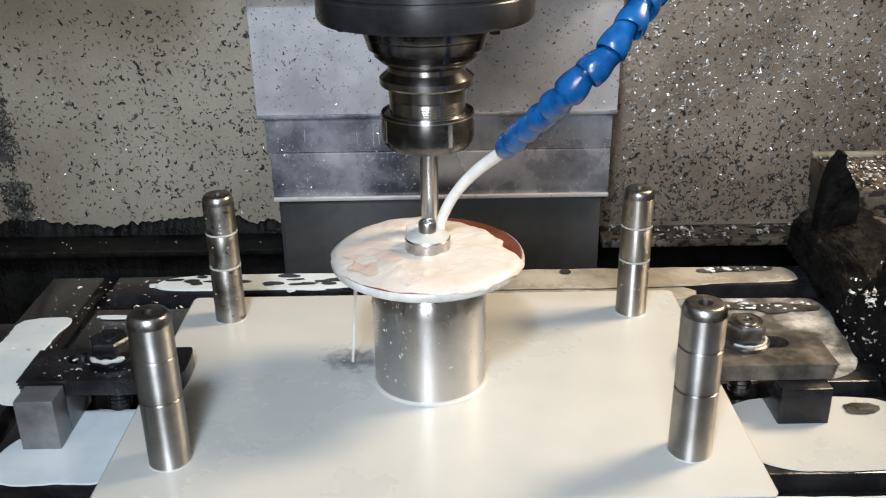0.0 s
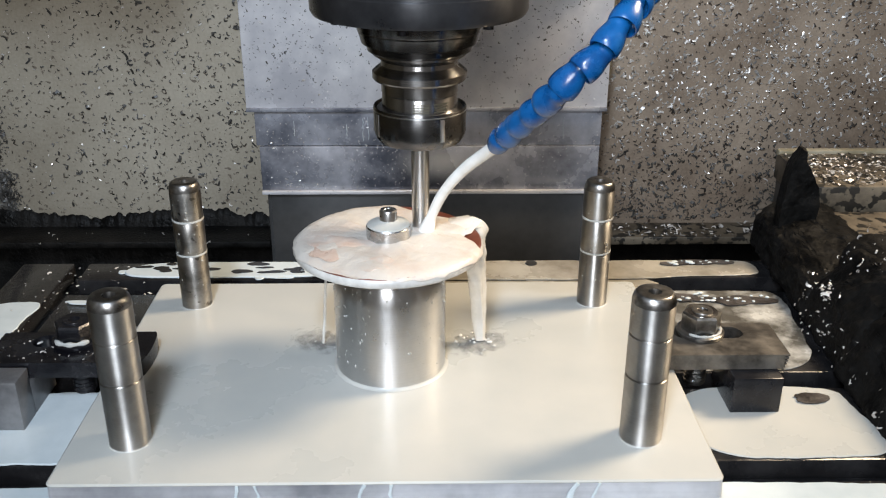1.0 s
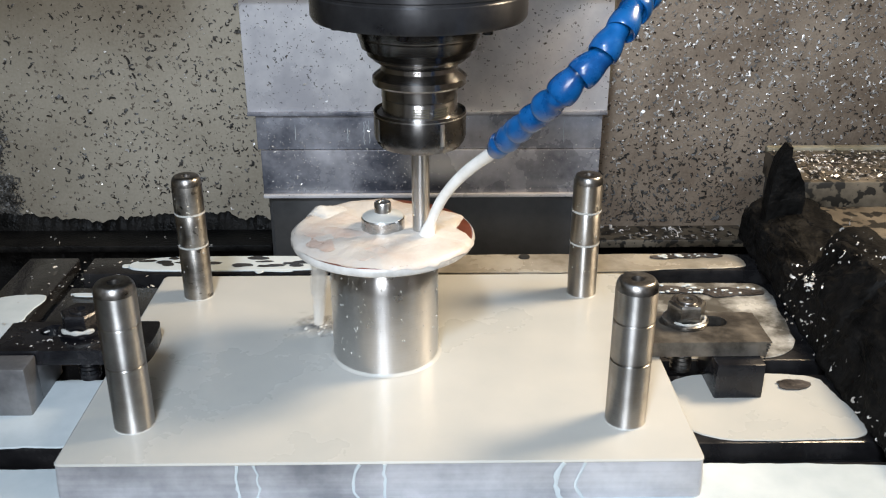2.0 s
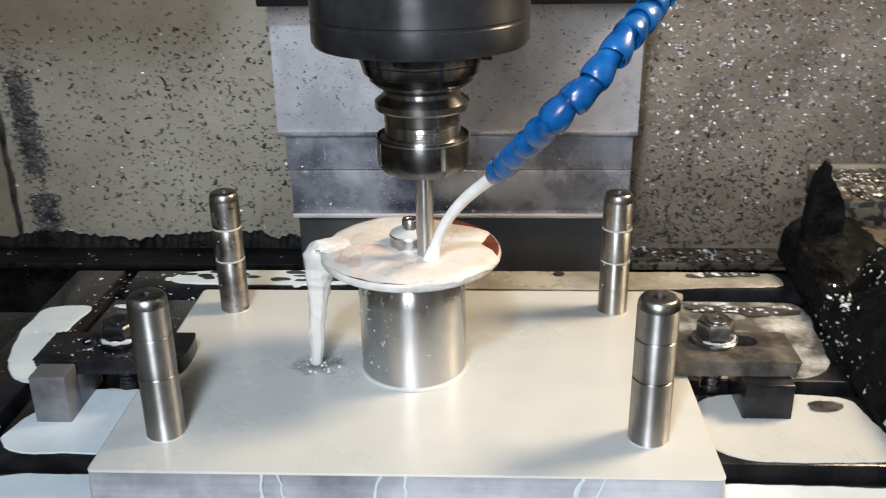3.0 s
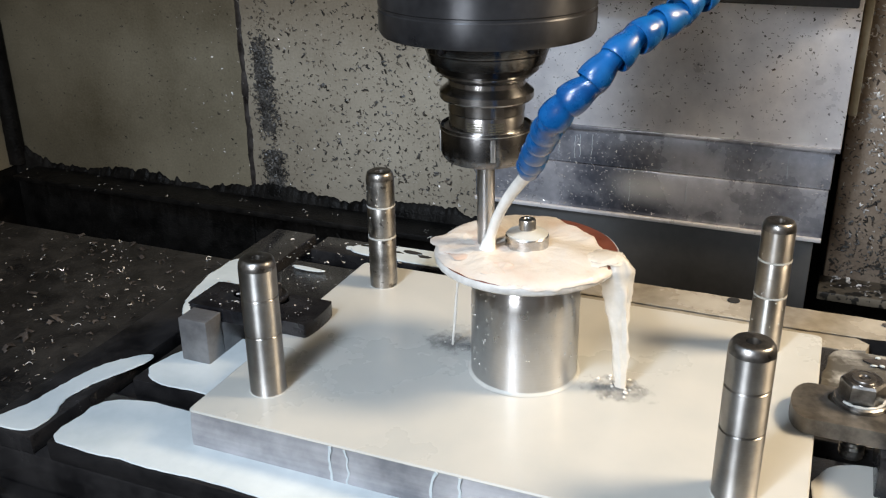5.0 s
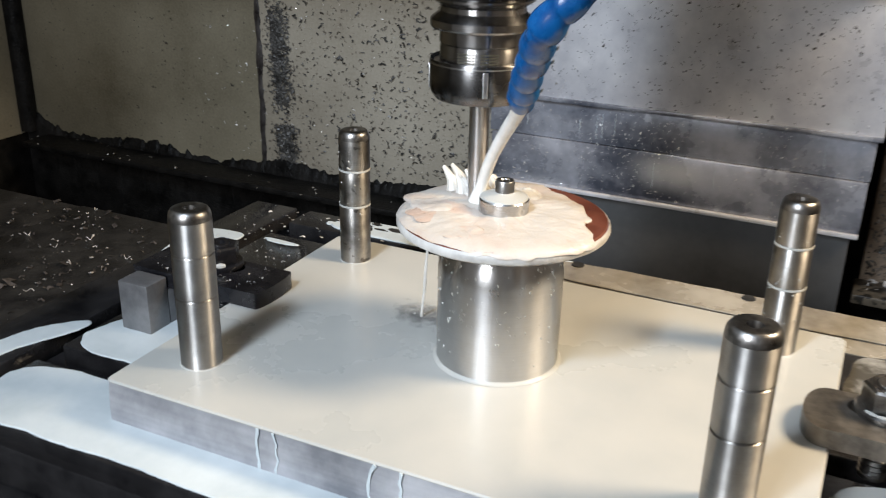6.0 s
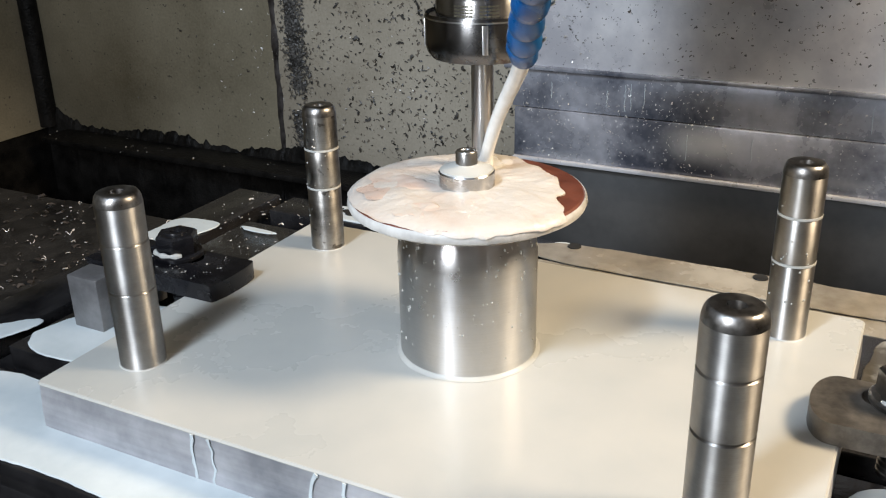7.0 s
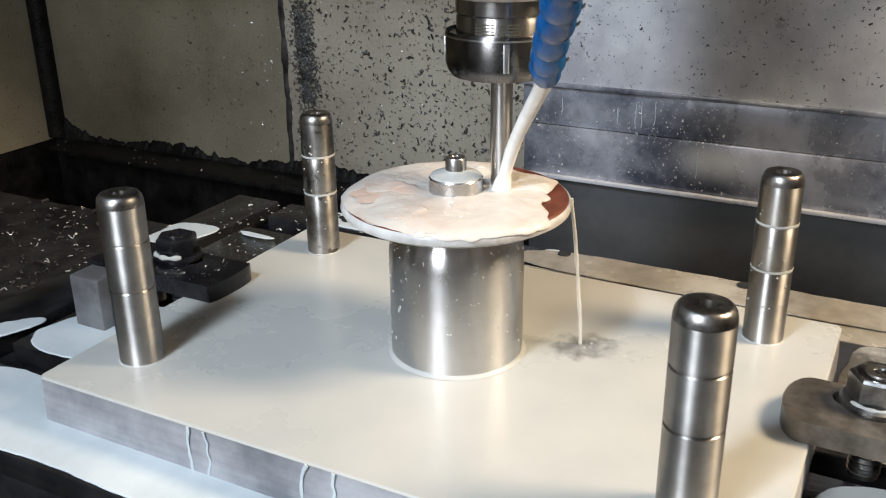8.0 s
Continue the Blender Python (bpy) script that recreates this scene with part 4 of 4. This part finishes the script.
def main_edge(a):
    d = math.degrees(a) % 360
    wob = 0.0014 * noise.noise(Vector((math.cos(a) * 3, math.sin(a) * 3, 1.0))) + 0.0009 * noise.noise(Vector((math.cos(a) * 9, math.sin(a) * 9, 4.0)))
    r = 0.0697 - 0.0012 * max(0.0, -math.sin(a + 0.3))
    s = (d + 14) % 360
    if s < 100:                      # bare stretch towards the back
        r -= (0.0185 + 0.008 * noise.noise(Vector((s * 0.085, 0, 9)))) * math.sin(math.pi * s / 100) ** 0.45
    if 195 < d < 300:                # thin bare line along the front
        r -= 0.0012 * math.sin(math.pi * (d - 195) / 105)
    return 0.967 * min(0.0700, r + wob)


foam = rides(tagged(finish("coolant_foam", foam_sheet(main_edge, 0.0991, 0.0032, 2.0, droop=0.9), FOAM, sharp=60), "cream foam spread over the disc with a ragged edge", "foam"))
bm = foam_sheet(lambda a: 0.020 + 0.005 * math.sin(3 * a + 1) + 0.003 * math.sin(7 * a), 0.0, 0.0009, 5.0, 8, 90)
bmesh.ops.transform(bm, matrix=pose(-0.035, -0.017, 0.1014), verts=bm.verts)
part("thin_patch", bm, FOAM_PINK, foam, "thin pinkish patch of foam", 60)
bm = foam_sheet(lambda a: 0.012 + 0.003 * math.sin(2 * a + 1) + 0.002 * math.sin(5 * a), 0.0, 0.0009, 7.0, 8, 70)
bmesh.ops.transform(bm, matrix=pose(-0.004, -0.046, 0.1012), verts=bm.verts)
part("thin_patch", bm, FOAM_PINK, foam, "thin pinkish patch of foam", 60)
fan = rides(tagged(finish("coolant_foam", foam_sheet(lambda a: 0.0215 + 0.0035 * math.sin(2 * a + 2) + 0.0022 * math.sin(5 * a) + 0.0014 * noise.noise(Vector((math.cos(a) * 4, math.sin(a) * 4, 3))), 0.0, 0.0030, 8.0, 12, 110), FOAM, sharp=60), "loose fold of foam sliding over the disc", "foam"))
fan.matrix_basis = pose(0.0350, 0.0155, 0.1000)

# ---- strap clamps ----
def strap(x_in, x_out, y0, y1, z0, z1, nose):
    """A strap with a rounded inner end and a long slot round the stud."""
    sgn = 1 if x_out > x_in else -1
    pts = [(x_out, y0), (x_out, y1)]
    ym, half = (y0 + y1) / 2, (y1 - y0) / 2
    for i in range(15):
        a = math.radians(90 - 180 * i / 14)
        pts.append((x_in + sgn * nose * (1 - math.cos(a)), ym + half * math.sin(a)))
    hole = []
    for i in range(9):
        a = math.radians(-90 + 180 * i / 8)
        hole.append((sgn * (0.024 + 0.0088 * math.cos(a)), 0.0088 * math.sin(a)))
    for i in range(9):
        a = math.radians(90 + 180 * i / 8)
        hole.append((sgn * (-0.012 + 0.0088 * math.cos(a)), 0.0088 * math.sin(a)))
    outer, inner = ccw(pts), ccw(hole)
    bm = bmesh.new()
    rows = []
    for z in (z0, z1):
        rows.append(([bm.verts.new((px, py, z)) for px, py in outer], [bm.verts.new((px, py, z)) for px, py in inner]))
    for side in (0, 1):
        low, high = rows[0][side], rows[1][side]
        n = len(low)
        for k in range(n):
            bm.faces.new((low[k], low[(k + 1) % n], high[(k + 1) % n], high[k]))
    for row in rows:
        edges = []
        for loop in row:
            for k in range(len(loop)):
                edges.append(bm.edges.get((loop[k], loop[(k + 1) % len(loop)])))
        bmesh.ops.triangle_fill(bm, use_beauty=True, use_dissolve=False, edges=edges)
    return bm


def hex_nut(z0, z1, r, hole):
    bm = lathe([(hole, z0), (r * 0.95, z0), (r, z0 + 0.001), (r, z1 - 0.0015), (r * 0.90, z1), (hole, z1), (hole, z0 + 0.001)], 6)
    return bm


def strap_clamp(name_label, x_in, x_out, y0, y1, z1, bx, by, strap_mat, nut_mat, nut_top, group, nose):
    c = thing("strap_clamp", name_label, "clamp", group, bx, by, TZ, True)
    dz = -TZ
    part("strap", strap(x_in - bx, x_out - bx, y0 - by, y1 - by, dz + 0.0004, dz + z1, nose), strap_mat, c)
    sgn = 1 if x_out > x_in else -1
    w = (z1 + 0.002) / 6
    for k in range(6):
        xs = sorted((x_out - bx - sgn * 0.0005, x_out - bx + sgn * (0.0042 - 0.0006 * k)))
        zt = dz + z1 - k * w
        part("tooth", box(xs[0], xs[1], y0 - by + 0.0005, y1 - by - 0.0005, zt - w * 0.75, zt - 0.0002, 0.0004, 1), strap_mat, c)
    part("washer", lathe([(0.009, dz + z1), (0.0172, dz + z1), (0.0178, dz + z1 + 0.001), (0.0178, dz + z1 + 0.003), (0.0165, dz + z1 + 0.004), (0.009, dz + z1 + 0.004)], 40), nut_mat, c, "round steel washer")
    part("nut", hex_nut(dz + z1 + 0.004, dz + nut_top, 0.0150, 0.0078), nut_mat, c, "hexagon nut")
    part("stud", lathe([(0.0035, dz + nut_top - 0.002), (0.0042, dz + nut_top + 0.0012), (0.0075, dz + nut_top + 0.0012), (0.0080, dz + nut_top), (0.0080, 0.0), (0.0035, 0.0)], 28), nut_mat, c, "threaded stud")
    for k in range(7):
        z = 0.002 + k * 0.0035
        part("thread", lathe([(0.0075, z), (0.0086, z + 0.0009), (0.0075, z + 0.0018)], 24), nut_mat, c)
    return c


GROUP = "strap clamps holding the plate"
right = strap_clamp("oiled steel strap clamp with a hexagon nut beside the plate", 0.190, 0.288, -0.015, 0.034, 0.0125, 0.2342, 0.0190, CLAMP_TAN, PIN_TOP, 0.0310, GROUP, 0.013)
part("nut_cap", lathe([(0.0046, 0.0615), (0.0112, 0.0613), (0.0116, 0.0607), (0.0046, 0.0607)], 28), HOLDER, right, "bright worn top of the nut")
part("foam_ridge", add_tube(bmesh.new(), [(0.0150 * math.cos(a), 0.0150 * math.sin(a), 0.0467) for a in [-2.4 + 0.16 * i for i in range(16)]], [0.0008 + 0.0006 * math.sin(i) ** 2 for i in range(16)], 8), MILK, right, "ring of coolant on the washer")
left = strap_clamp("black oily strap clamp with a hexagon nut beside the plate", -0.176, -0.289, -0.020, 0.026, 0.0125, -0.2340, 0.0120, CLAMP, CLAMP, 0.0300, GROUP, 0.004)
part("foam_ridge", add_tube(bmesh.new(), [(0.0152 * math.cos(a), 0.0152 * math.sin(a), 0.0475) for a in [-2.5 + 0.14 * i for i in range(14)]], [0.0012 + 0.0012 * math.sin(i * 0.7) ** 2 for i in range(14)], 8), MILK, left, "white foam crescent on the washer")
blk = rides(tagged(finish("step_block", box(0.2485, 0.2850, -0.0275, 0.022, -0.0298, 0.0, 0.0012), CLAMP), "black step block under a strap clamp", "block", "step blocks"))
blk = thing("step_block", "grey ground step block under a strap clamp", "block", "step blocks", -0.272, -0.02, TZ, True)
part("high_step", box(-0.0145, 0.0130, -0.0230, -0.0010, 0.0002, 0.0400, 0.0012), BLOCK, blk)
part("low_step", box(-0.0145, 0.0130, -0.0010, 0.0400, 0.0002, 0.0300, 0.0012), BLOCK, blk)

# ---- black oily cover beside the table, strewn with chips ----
cov = thing("way_cover", "black oily way cover strewn with swarf", "way cover", x=-0.376, y=0.0, z=-0.100, ride=True)
for k, (xa, xb, up) in enumerate(((-0.26, 0.0, 0.0155), (-0.46, -0.262, 0.0140), (-0.66, -0.462, 0.0125))):
    part("cover_section", box(xa, xb, -0.42, 0.255, 0.0, up, 0.002), BLACK, cov)
rides(chips("cover_swarf", "curled bright chips on the black way cover", CHIP, 480, lambda r: ((-0.378 - 0.40 * r.random() ** 1.6, r.uniform(-0.2, 0.24), -0.0840), (0, 0, 1)), 51, (0.0008, 0.0032)))
rides(chips("cover_swarf", "dark chips on the black way cover", SMEAR_DARK, 700, lambda r: ((-0.378 - 0.5 * r.random(), r.uniform(-0.3, 0.25), -0.0840), (0, 0, 1)), 52, (0.003, 0.009)))
rnd = random.Random(61)
curl = bmesh.new()
for k in range(14):
    cx, cy = -0.395 - 0.25 * rnd.random(), rnd.uniform(-0.05, 0.25)
    a, n, rr = rnd.uniform(0, 6.28), 9, rnd.uniform(0.003, 0.008)
    add_tube(curl, [(cx + rr * math.cos(a + 0.35 * i), cy + 0.6 * rr * math.sin(a + 0.35 * i), -0.0830 + 0.0015 * math.sin(i)) for i in range(n)], [0.0004] * n, 5)
rides(tagged(finish("curled_swarf", curl, CHIP), "long curled shavings on the way cover", "swarf", kind="stuff"))
rides(chips("table_swarf", "chips and dirt on the wet table end", CHIP, 170, lambda r: ((r.uniform(-0.355, -0.2), r.uniform(0.03, 0.24), -0.0295), (0, 0, 1)), 53, (0.0008, 0.003)))
rides(chips("clamp_swarf", "specks of foam and chips on the black clamp", CHIP, 60, lambda r: ((r.uniform(-0.287, -0.19), r.uniform(-0.018, 0.024), 0.0127), (0, 0, 1)), 54, (0.0008, 0.0025)))

# ---- black vise at the other end of the table ----
vise = thing("machine_vise", "black oil-soaked machine vise strewn with bright chips", "vise", x=0.42, y=0.08, z=TZ, ride=True)


def crusted(bm, cuts, rough):
    """Breaks a body's faces up and roughens them with caked dirt."""
    bmesh.ops.triangulate(bm, faces=list(bm.faces))
    for _ in range(cuts):
        bmesh.ops.subdivide_edges(bm, edges=[e for e in bm.edges if e.calc_length() > 0.006], cuts=1)
        bmesh.ops.triangulate(bm, faces=[f for f in bm.faces if len(f.verts) > 3])
    bm.normal_update()
    for v, n in [(v, v.normal.copy()) for v in bm.verts]:
        v.co += n * rough * (noise.noise(v.co * 55) + 0.7 * noise.noise(v.co * 140) + 0.4 * noise.noise(v.co * 330))
    return bm


def hull(points):
    bm = bmesh.new()
    for p in points:
        bm.verts.new((p[0] - 0.42, p[1] - 0.08, p[2] - TZ))
    bmesh.ops.convex_hull(bm, input=bm.verts)
    bmesh.ops.bevel(bm, geom=list(bm.edges), offset=0.004, segments=2, profile=0.5, affect="EDGES")
    return crusted(bm, 5, 0.0026)


part("near_body", hull([(0.344, -0.17, -0.0298), (0.346, 0.03, -0.0298), (0.365, -0.17, 0.010), (0.367, 0.03, 0.012), (0.405, -0.17, 0.052), (0.405, 0.03, 0.058), (0.62, -0.17, 0.046), (0.62, 0.03, 0.050), (0.62, -0.17, -0.0298), (0.62, 0.03, -0.0298)]), CRUD, vise, "black sloping vise body")
part("slide", hull([(0.350, 0.02, -0.0298), (0.354, 0.13, -0.0298), (0.362, 0.03, 0.006), (0.366, 0.125, 0.004), (0.392, 0.03, 0.045), (0.392, 0.12, 0.038), (0.56, 0.03, 0.05), (0.56, 0.13, 0.04), (0.56, 0.02, -0.0298), (0.56, 0.13, -0.0298)]), CRUD, vise)
part("far_body", hull([(0.356, 0.12, -0.0298), (0.362, 0.288, -0.0298), (0.360, 0.125, -0.004), (0.366, 0.286, 0.008), (0.378, 0.13, 0.006), (0.384, 0.284, 0.020), (0.440, 0.12, 0.010), (0.440, 0.288, 0.014), (0.440, 0.12, -0.0298), (0.440, 0.288, -0.0298)]), CRUD, vise, "black oily far end of the vise")
fin = slab([(0.3700, -0.01), (0.3712, 0.030), (0.3735, 0.055), (0.3760, 0.072), (0.3800, 0.0800), (0.3850, 0.0865), (0.3875, 0.0862), (0.3880, 0.0760), (0.3930, 0.0690), (0.3985, 0.0600), (0.4045, 0.0500), (0.4075, 0.0340), (0.4060, 0.0150), (0.4060, -0.01)], 0, 0.016)
bmesh.ops.transform(fin, matrix=pose(-0.42, 0.252 - 0.08, -TZ, 90), verts=fin.verts)
part("upright_jaw", crusted(fin, 4, 0.0016), CRUD, vise, "ragged black upright jaw")
part("jaw_round", crusted(lathe([(0.002, 0.0), (0.026, 0.0), (0.028, 0.004), (0.028, 0.070), (0.024, 0.078), (0.002, 0.078)], 40, frame_m=pose(-0.004, 0.060, 0.046, 90)), 2, 0.0016), CRUD, vise, "round black screw housing")
part("long_rail", box(0.006, 0.30, 0.214, 0.330, 0.030, 0.060, 0.002), TAN, vise, "oil-stained tan rail with chips")
part("back_lip", box(0.006, 0.30, 0.322, 0.332, 0.056, 0.064, 0.0015), TRIM, vise, "pale worn rear lip")
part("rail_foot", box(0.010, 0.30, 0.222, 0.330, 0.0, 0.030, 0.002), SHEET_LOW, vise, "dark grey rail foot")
part("low_rail", box(0.024, 0.30, 0.120, 0.205, 0.0, 0.036, 0.002), TAN, vise, "tan lower rail")
v_chips = chips("vise_swarf", "bright chips lying on the black vise", CHIP, 330, lambda r: ((lambda q: ((0.346 + 0.06 * q, r.uniform(-0.16, 0.13), -0.026 + 0.084 * q), (-0.8, 0, 0.6)))(r.random())), 71, (0.0008, 0.003))
rides(v_chips)
rides(chips("vise_swarf", "bright chips lying on the vise rails", CHIP, 420, lambda r: ((r.uniform(0.430, 0.62), r.uniform(0.297, 0.40), 0.0305), (0, 0, 1)), 72, (0.0015, 0.006)))
rides(chips("vise_swarf", "dark chips lying on the vise rails", CHIP_DARK, 260, lambda r: ((r.uniform(0.430, 0.62), r.uniform(0.297, 0.40), 0.0305), (0, 0, 1)), 73, (0.002, 0.006)))
rides(chips("vise_swarf", "heap of chips by the screw housing", CHIP, 90, lambda r: ((r.gauss(0.372, 0.008), r.gauss(0.10, 0.014), 0.001 + r.uniform(0, 0.012)), (-0.5, -0.3, 0.8)), 74, (0.001, 0.0035)))

# ---- falling coolant: rigid strands that follow the overflow round the rim ----
def strand(name, label, seed, r0, wobble, height=0.094, spread=0.0):
    """A strand of coolant from the rim to the plate, with its splash."""
    ob = thing(name, label, "coolant strand")
    r = random.Random(seed)
    for k in range(0 if spread > 0.005 else 1):
        pts, rad = [], []
        dx, dy = (r.uniform(-spread, spread), r.uniform(-spread, spread)) if k else (0, 0)
        zt = height * (1 if k == 0 else r.uniform(0.5, 0.9))
        for i in range(22):
            f = i / 21
            n = noise.noise_vector(Vector((seed + k, f * 4, 0))) * wobble
            lean = -0.009 * (1 - f) ** 1.5
            drop = zt * (1 - f)
            pts.append((lean + dx * f + n.x * min(1, f * 4), dy * f + n.y * min(1, f * 4), drop + 0.0006))
            rad.append(max(0.0005, r0 * (0.75 + 0.5 * noise.noise(Vector((seed * 3 + k, f * 9, 2)))) * (1 if k == 0 else 0.45)))
        part("strand_core", add_tube(bmesh.new(), pts, rad, 10), STREAM_THIN, ob)
    if spread > 0.005:                # a tongue of coolant over the rim, and a lumpy curtain falling from it
        def pour(name, words, steps, place):
            bm, rings, n = bmesh.new(), [], 28
            for i in range(steps + 1):
                f = i / steps
                x, z, out, wide = place(f)
                ring = []
                for q in range(n):
                    a = 2 * math.pi * q / n
                    lump = 1 + 0.38 * noise.noise(Vector((math.cos(a) * 1.6, math.sin(a) * 1.6 + seed, f * 4))) + 0.16 * noise.noise(Vector((math.cos(a) * 4, math.sin(a) * 4, f * 14)))
                    ring.append(bm.verts.new((x + out * lump * math.cos(a), wide * lump * math.sin(a), z)))
                rings.append(ring)
            for a, b in zip(rings, rings[1:]):
                for q in range(n):
                    bm.faces.new((a[q], a[(q + 1) % n], b[(q + 1) % n], b[q]))
            bm.faces.new(rings[0])
            bm.faces.new(rings[-1])
            part(name, bm, STREAM_THIN, ob, words, 80)

        pour("curtain", "torn curtain of coolant falling from the rim", 40,
                  lambda f: (-0.005 + 0.009 * f, 0.1050 - 0.1030 * f, min(1, (f / 0.10 + 0.02) ** 0.5) * (0.0135 - 0.0095 * f ** 0.6), min(1, (f / 0.10 + 0.02) ** 0.5) * (0.0110 - 0.0075 * f ** 0.6)))
        pour("tongue", "tongue of coolant sliding over the rim", 10,
                  lambda f: (-0.018 + 0.010 * f, 0.1005 + 0.0040 * f, 0.016 * (1 - f) ** 0.5 + 0.001, 0.014 * (1 - f) ** 0.5 + 0.001))
    # where it lands: a thinned grey patch with small bubbles
    part("stirred_patch", slab(blob(r, 0.003, -0.002, 0.042, 0.029, 70, 0.15), 0.0001, 0.0003), STIRRED_FILM, ob, "greyish stirred patch where it lands")
    for k in range(8 if spread else 3):
        a, d = r.uniform(0, 6.28), r.uniform(0.003, 0.020)
        part("bubble", lathe([(0.0016, 0.0), (0.0014, 0.0006), (0.0009, 0.0011), (0.0003, 0.0013)], 12, frame_m=Matrix.Translation((d * math.cos(a), d * math.sin(a), 0.0003)) @ Matrix.Scale(r.uniform(0.3, 0.8), 4)), MILK, ob)
    for k in range(16 if spread else 2):
        a, d = r.uniform(0, 6.28), r.uniform(0.002, 0.016)
        part("splash_drop", lathe([(0.0002, 0.0), (0.0016, 0.0006), (0.0019, 0.0016), (0.0010, 0.0026), (0.0002, 0.003)], 10, frame_m=Matrix.Translation((d * math.cos(a), d * math.sin(a), 0.0004)) @ Matrix.Scale(r.uniform(0.25, 0.85) if spread else r.uniform(0.2, 0.5), 4)), STREAM_THIN, ob)
    return ob


thick = strand("coolant_strand", "thick foamy strand of coolant falling from the disc", 3, 0.0024, 0.0040, 0.097, 0.006)
thin = strand("coolant_strand", "thin strand of coolant dripping from the disc", 8, 0.0015, 0.0012, 0.095)
splash = thing("coolant_splash", "small crest of coolant thrown up by the jet", "splash")
rs = random.Random(19)
for k in range(18):
    a, d = rs.uniform(0, 6.28), rs.uniform(0.0, 0.016)
    q = Vector((1.5 * d * math.cos(a), 0.6 * d * math.sin(a), 0))
    hgt = rs.uniform(0.006, 0.017)
    part("crest", add_tube(bmesh.new(), [q, q + Vector((rs.uniform(-0.004, 0.002), 0.001, hgt * 0.5)), q + Vector((rs.uniform(-0.010, 0.003), 0.002, hgt))], [0.0048, 0.0034, 0.0012], 10), STREAM_THIN, splash)

# angle round the disc (degrees) and distance from its middle, by time
THICK = [(0, 100, 0.046, 0), (0.4, 80, 0.048, 0), (0.6, 45, 0.064, 0), (0.8, 34, 0.068, 0), (1.0, 24, 0.073, 0), (1.2, 16, 0.076, 0), (1.5, 60, 0.066, 0), (1.9, 130, 0.064, 0), (2.1, 160, 0.070, 0), (2.3, 172, 0.074, 0), (2.5, 174, 0.073, 0),
         (2.7, 160, 0.068, 0), (2.9, 182, 0.074, 0), (3.2, 182, 0.073, 0), (3.5, 172, 0.070, 0), (3.8, 160, 0.066, 0), (4.1, 120, 0.052, 0), (4.4, 90, 0.050, 0), (4.7, 30, 0.064, 0), (5.0, -2, 0.074, 0), (5.3, -22, 0.076, 0), (5.4, -45, 0.073, 0), (5.48, -50, 0.022, 0), (5.6, -30, 0.012, 0), (5.8, 40, 0.012, 0), (6.0, 90, 0.046, 0),
         (7.5, 90, 0.046, 0), (8, 95, 0.046, 0)]
THIN = [(0, 160, 0.064, 0), (0.6, 165, 0.068, 0), (1.2, 140, 0.058, 0), (1.6, 110, 0.048, 0), (3.4, 110, 0.048, 0), (3.8, 168, 0.066, 0), (4.2, 172, 0.070, 0), (5.3, 165, 0.068, 0), (5.8, 160, 0.074, 0), (6.1, 158, 0.076, 0), (6.4, 150, 0.064, 0), (6.7, 110, 0.048, 0), (7.4, 85, 0.048, 0), (7.6, 40, 0.064, 0), (7.8, 30, 0.076, 0), (8, 28, 0.079, 0)]
SPLASH = [(0, -0.036), (5.3, -0.036), (5.6, -0.006), (5.8, 0.001), (6.1, -0.001), (6.4, -0.030), (8, -0.036)]
FAN = [(0, 95, 0), (0.3, 45, 0), (0.6, 18, 0), (1.0, 4, 0), (1.8, 6, 0), (2.2, 0, 0), (2.9, 0, 0), (3.3, 30, 0), (3.8, 95, 0), (4.4, 150, 0), (6.3, 155, 0), (6.8, 105, 0), (7.2, 62, 0), (7.6, 34, 0), (8, 26, 0)]


def table_at(t):
    """The table's place at a time, between its rows."""
    rows = [r for r in TABLE]
    for a, b in zip(rows, rows[1:]):
        if t <= b[0]:
            f = (t - a[0]) / (b[0] - a[0])
            return a[1] + f * (b[1] - a[1]), a[2] + f * (b[2] - a[2])
    return rows[-1][1], rows[-1][2]


def motions():
    for ob in RIDERS:
        if ob is fan:
            rows = []
            for t, turn, _ in FAN:
                x, y = table_at(t)
                rows.append((t, Matrix.Translation((x, y, 0)) @ pose(0, 0, 0, 0, 0, turn) @ ob.matrix_basis))
            walk(ob, rows)
        else:
            base = ob.matrix_basis.copy()
            walk(ob, [(t, Matrix.Translation((x, y, 0)) @ base) for t, x, y in TABLE])
    for ob, plan in ((thick, THICK), (thin, THIN)):
        rows = []
        for t, a, r, drop in plan:
            x, y = table_at(t)
            rows.append((t, pose(x + 0.96 * r * math.cos(radians(a)), y + 0.96 * r * math.sin(radians(a)), drop, 0, 0, a)))
        walk(ob, rows)
    rows = []
    for t, h in SPLASH:
        x, y = table_at(t)
        rows.append((t, pose(x - 0.028, y + 0.022, 0.101 + h)))
    walk(splash, rows)


motions()
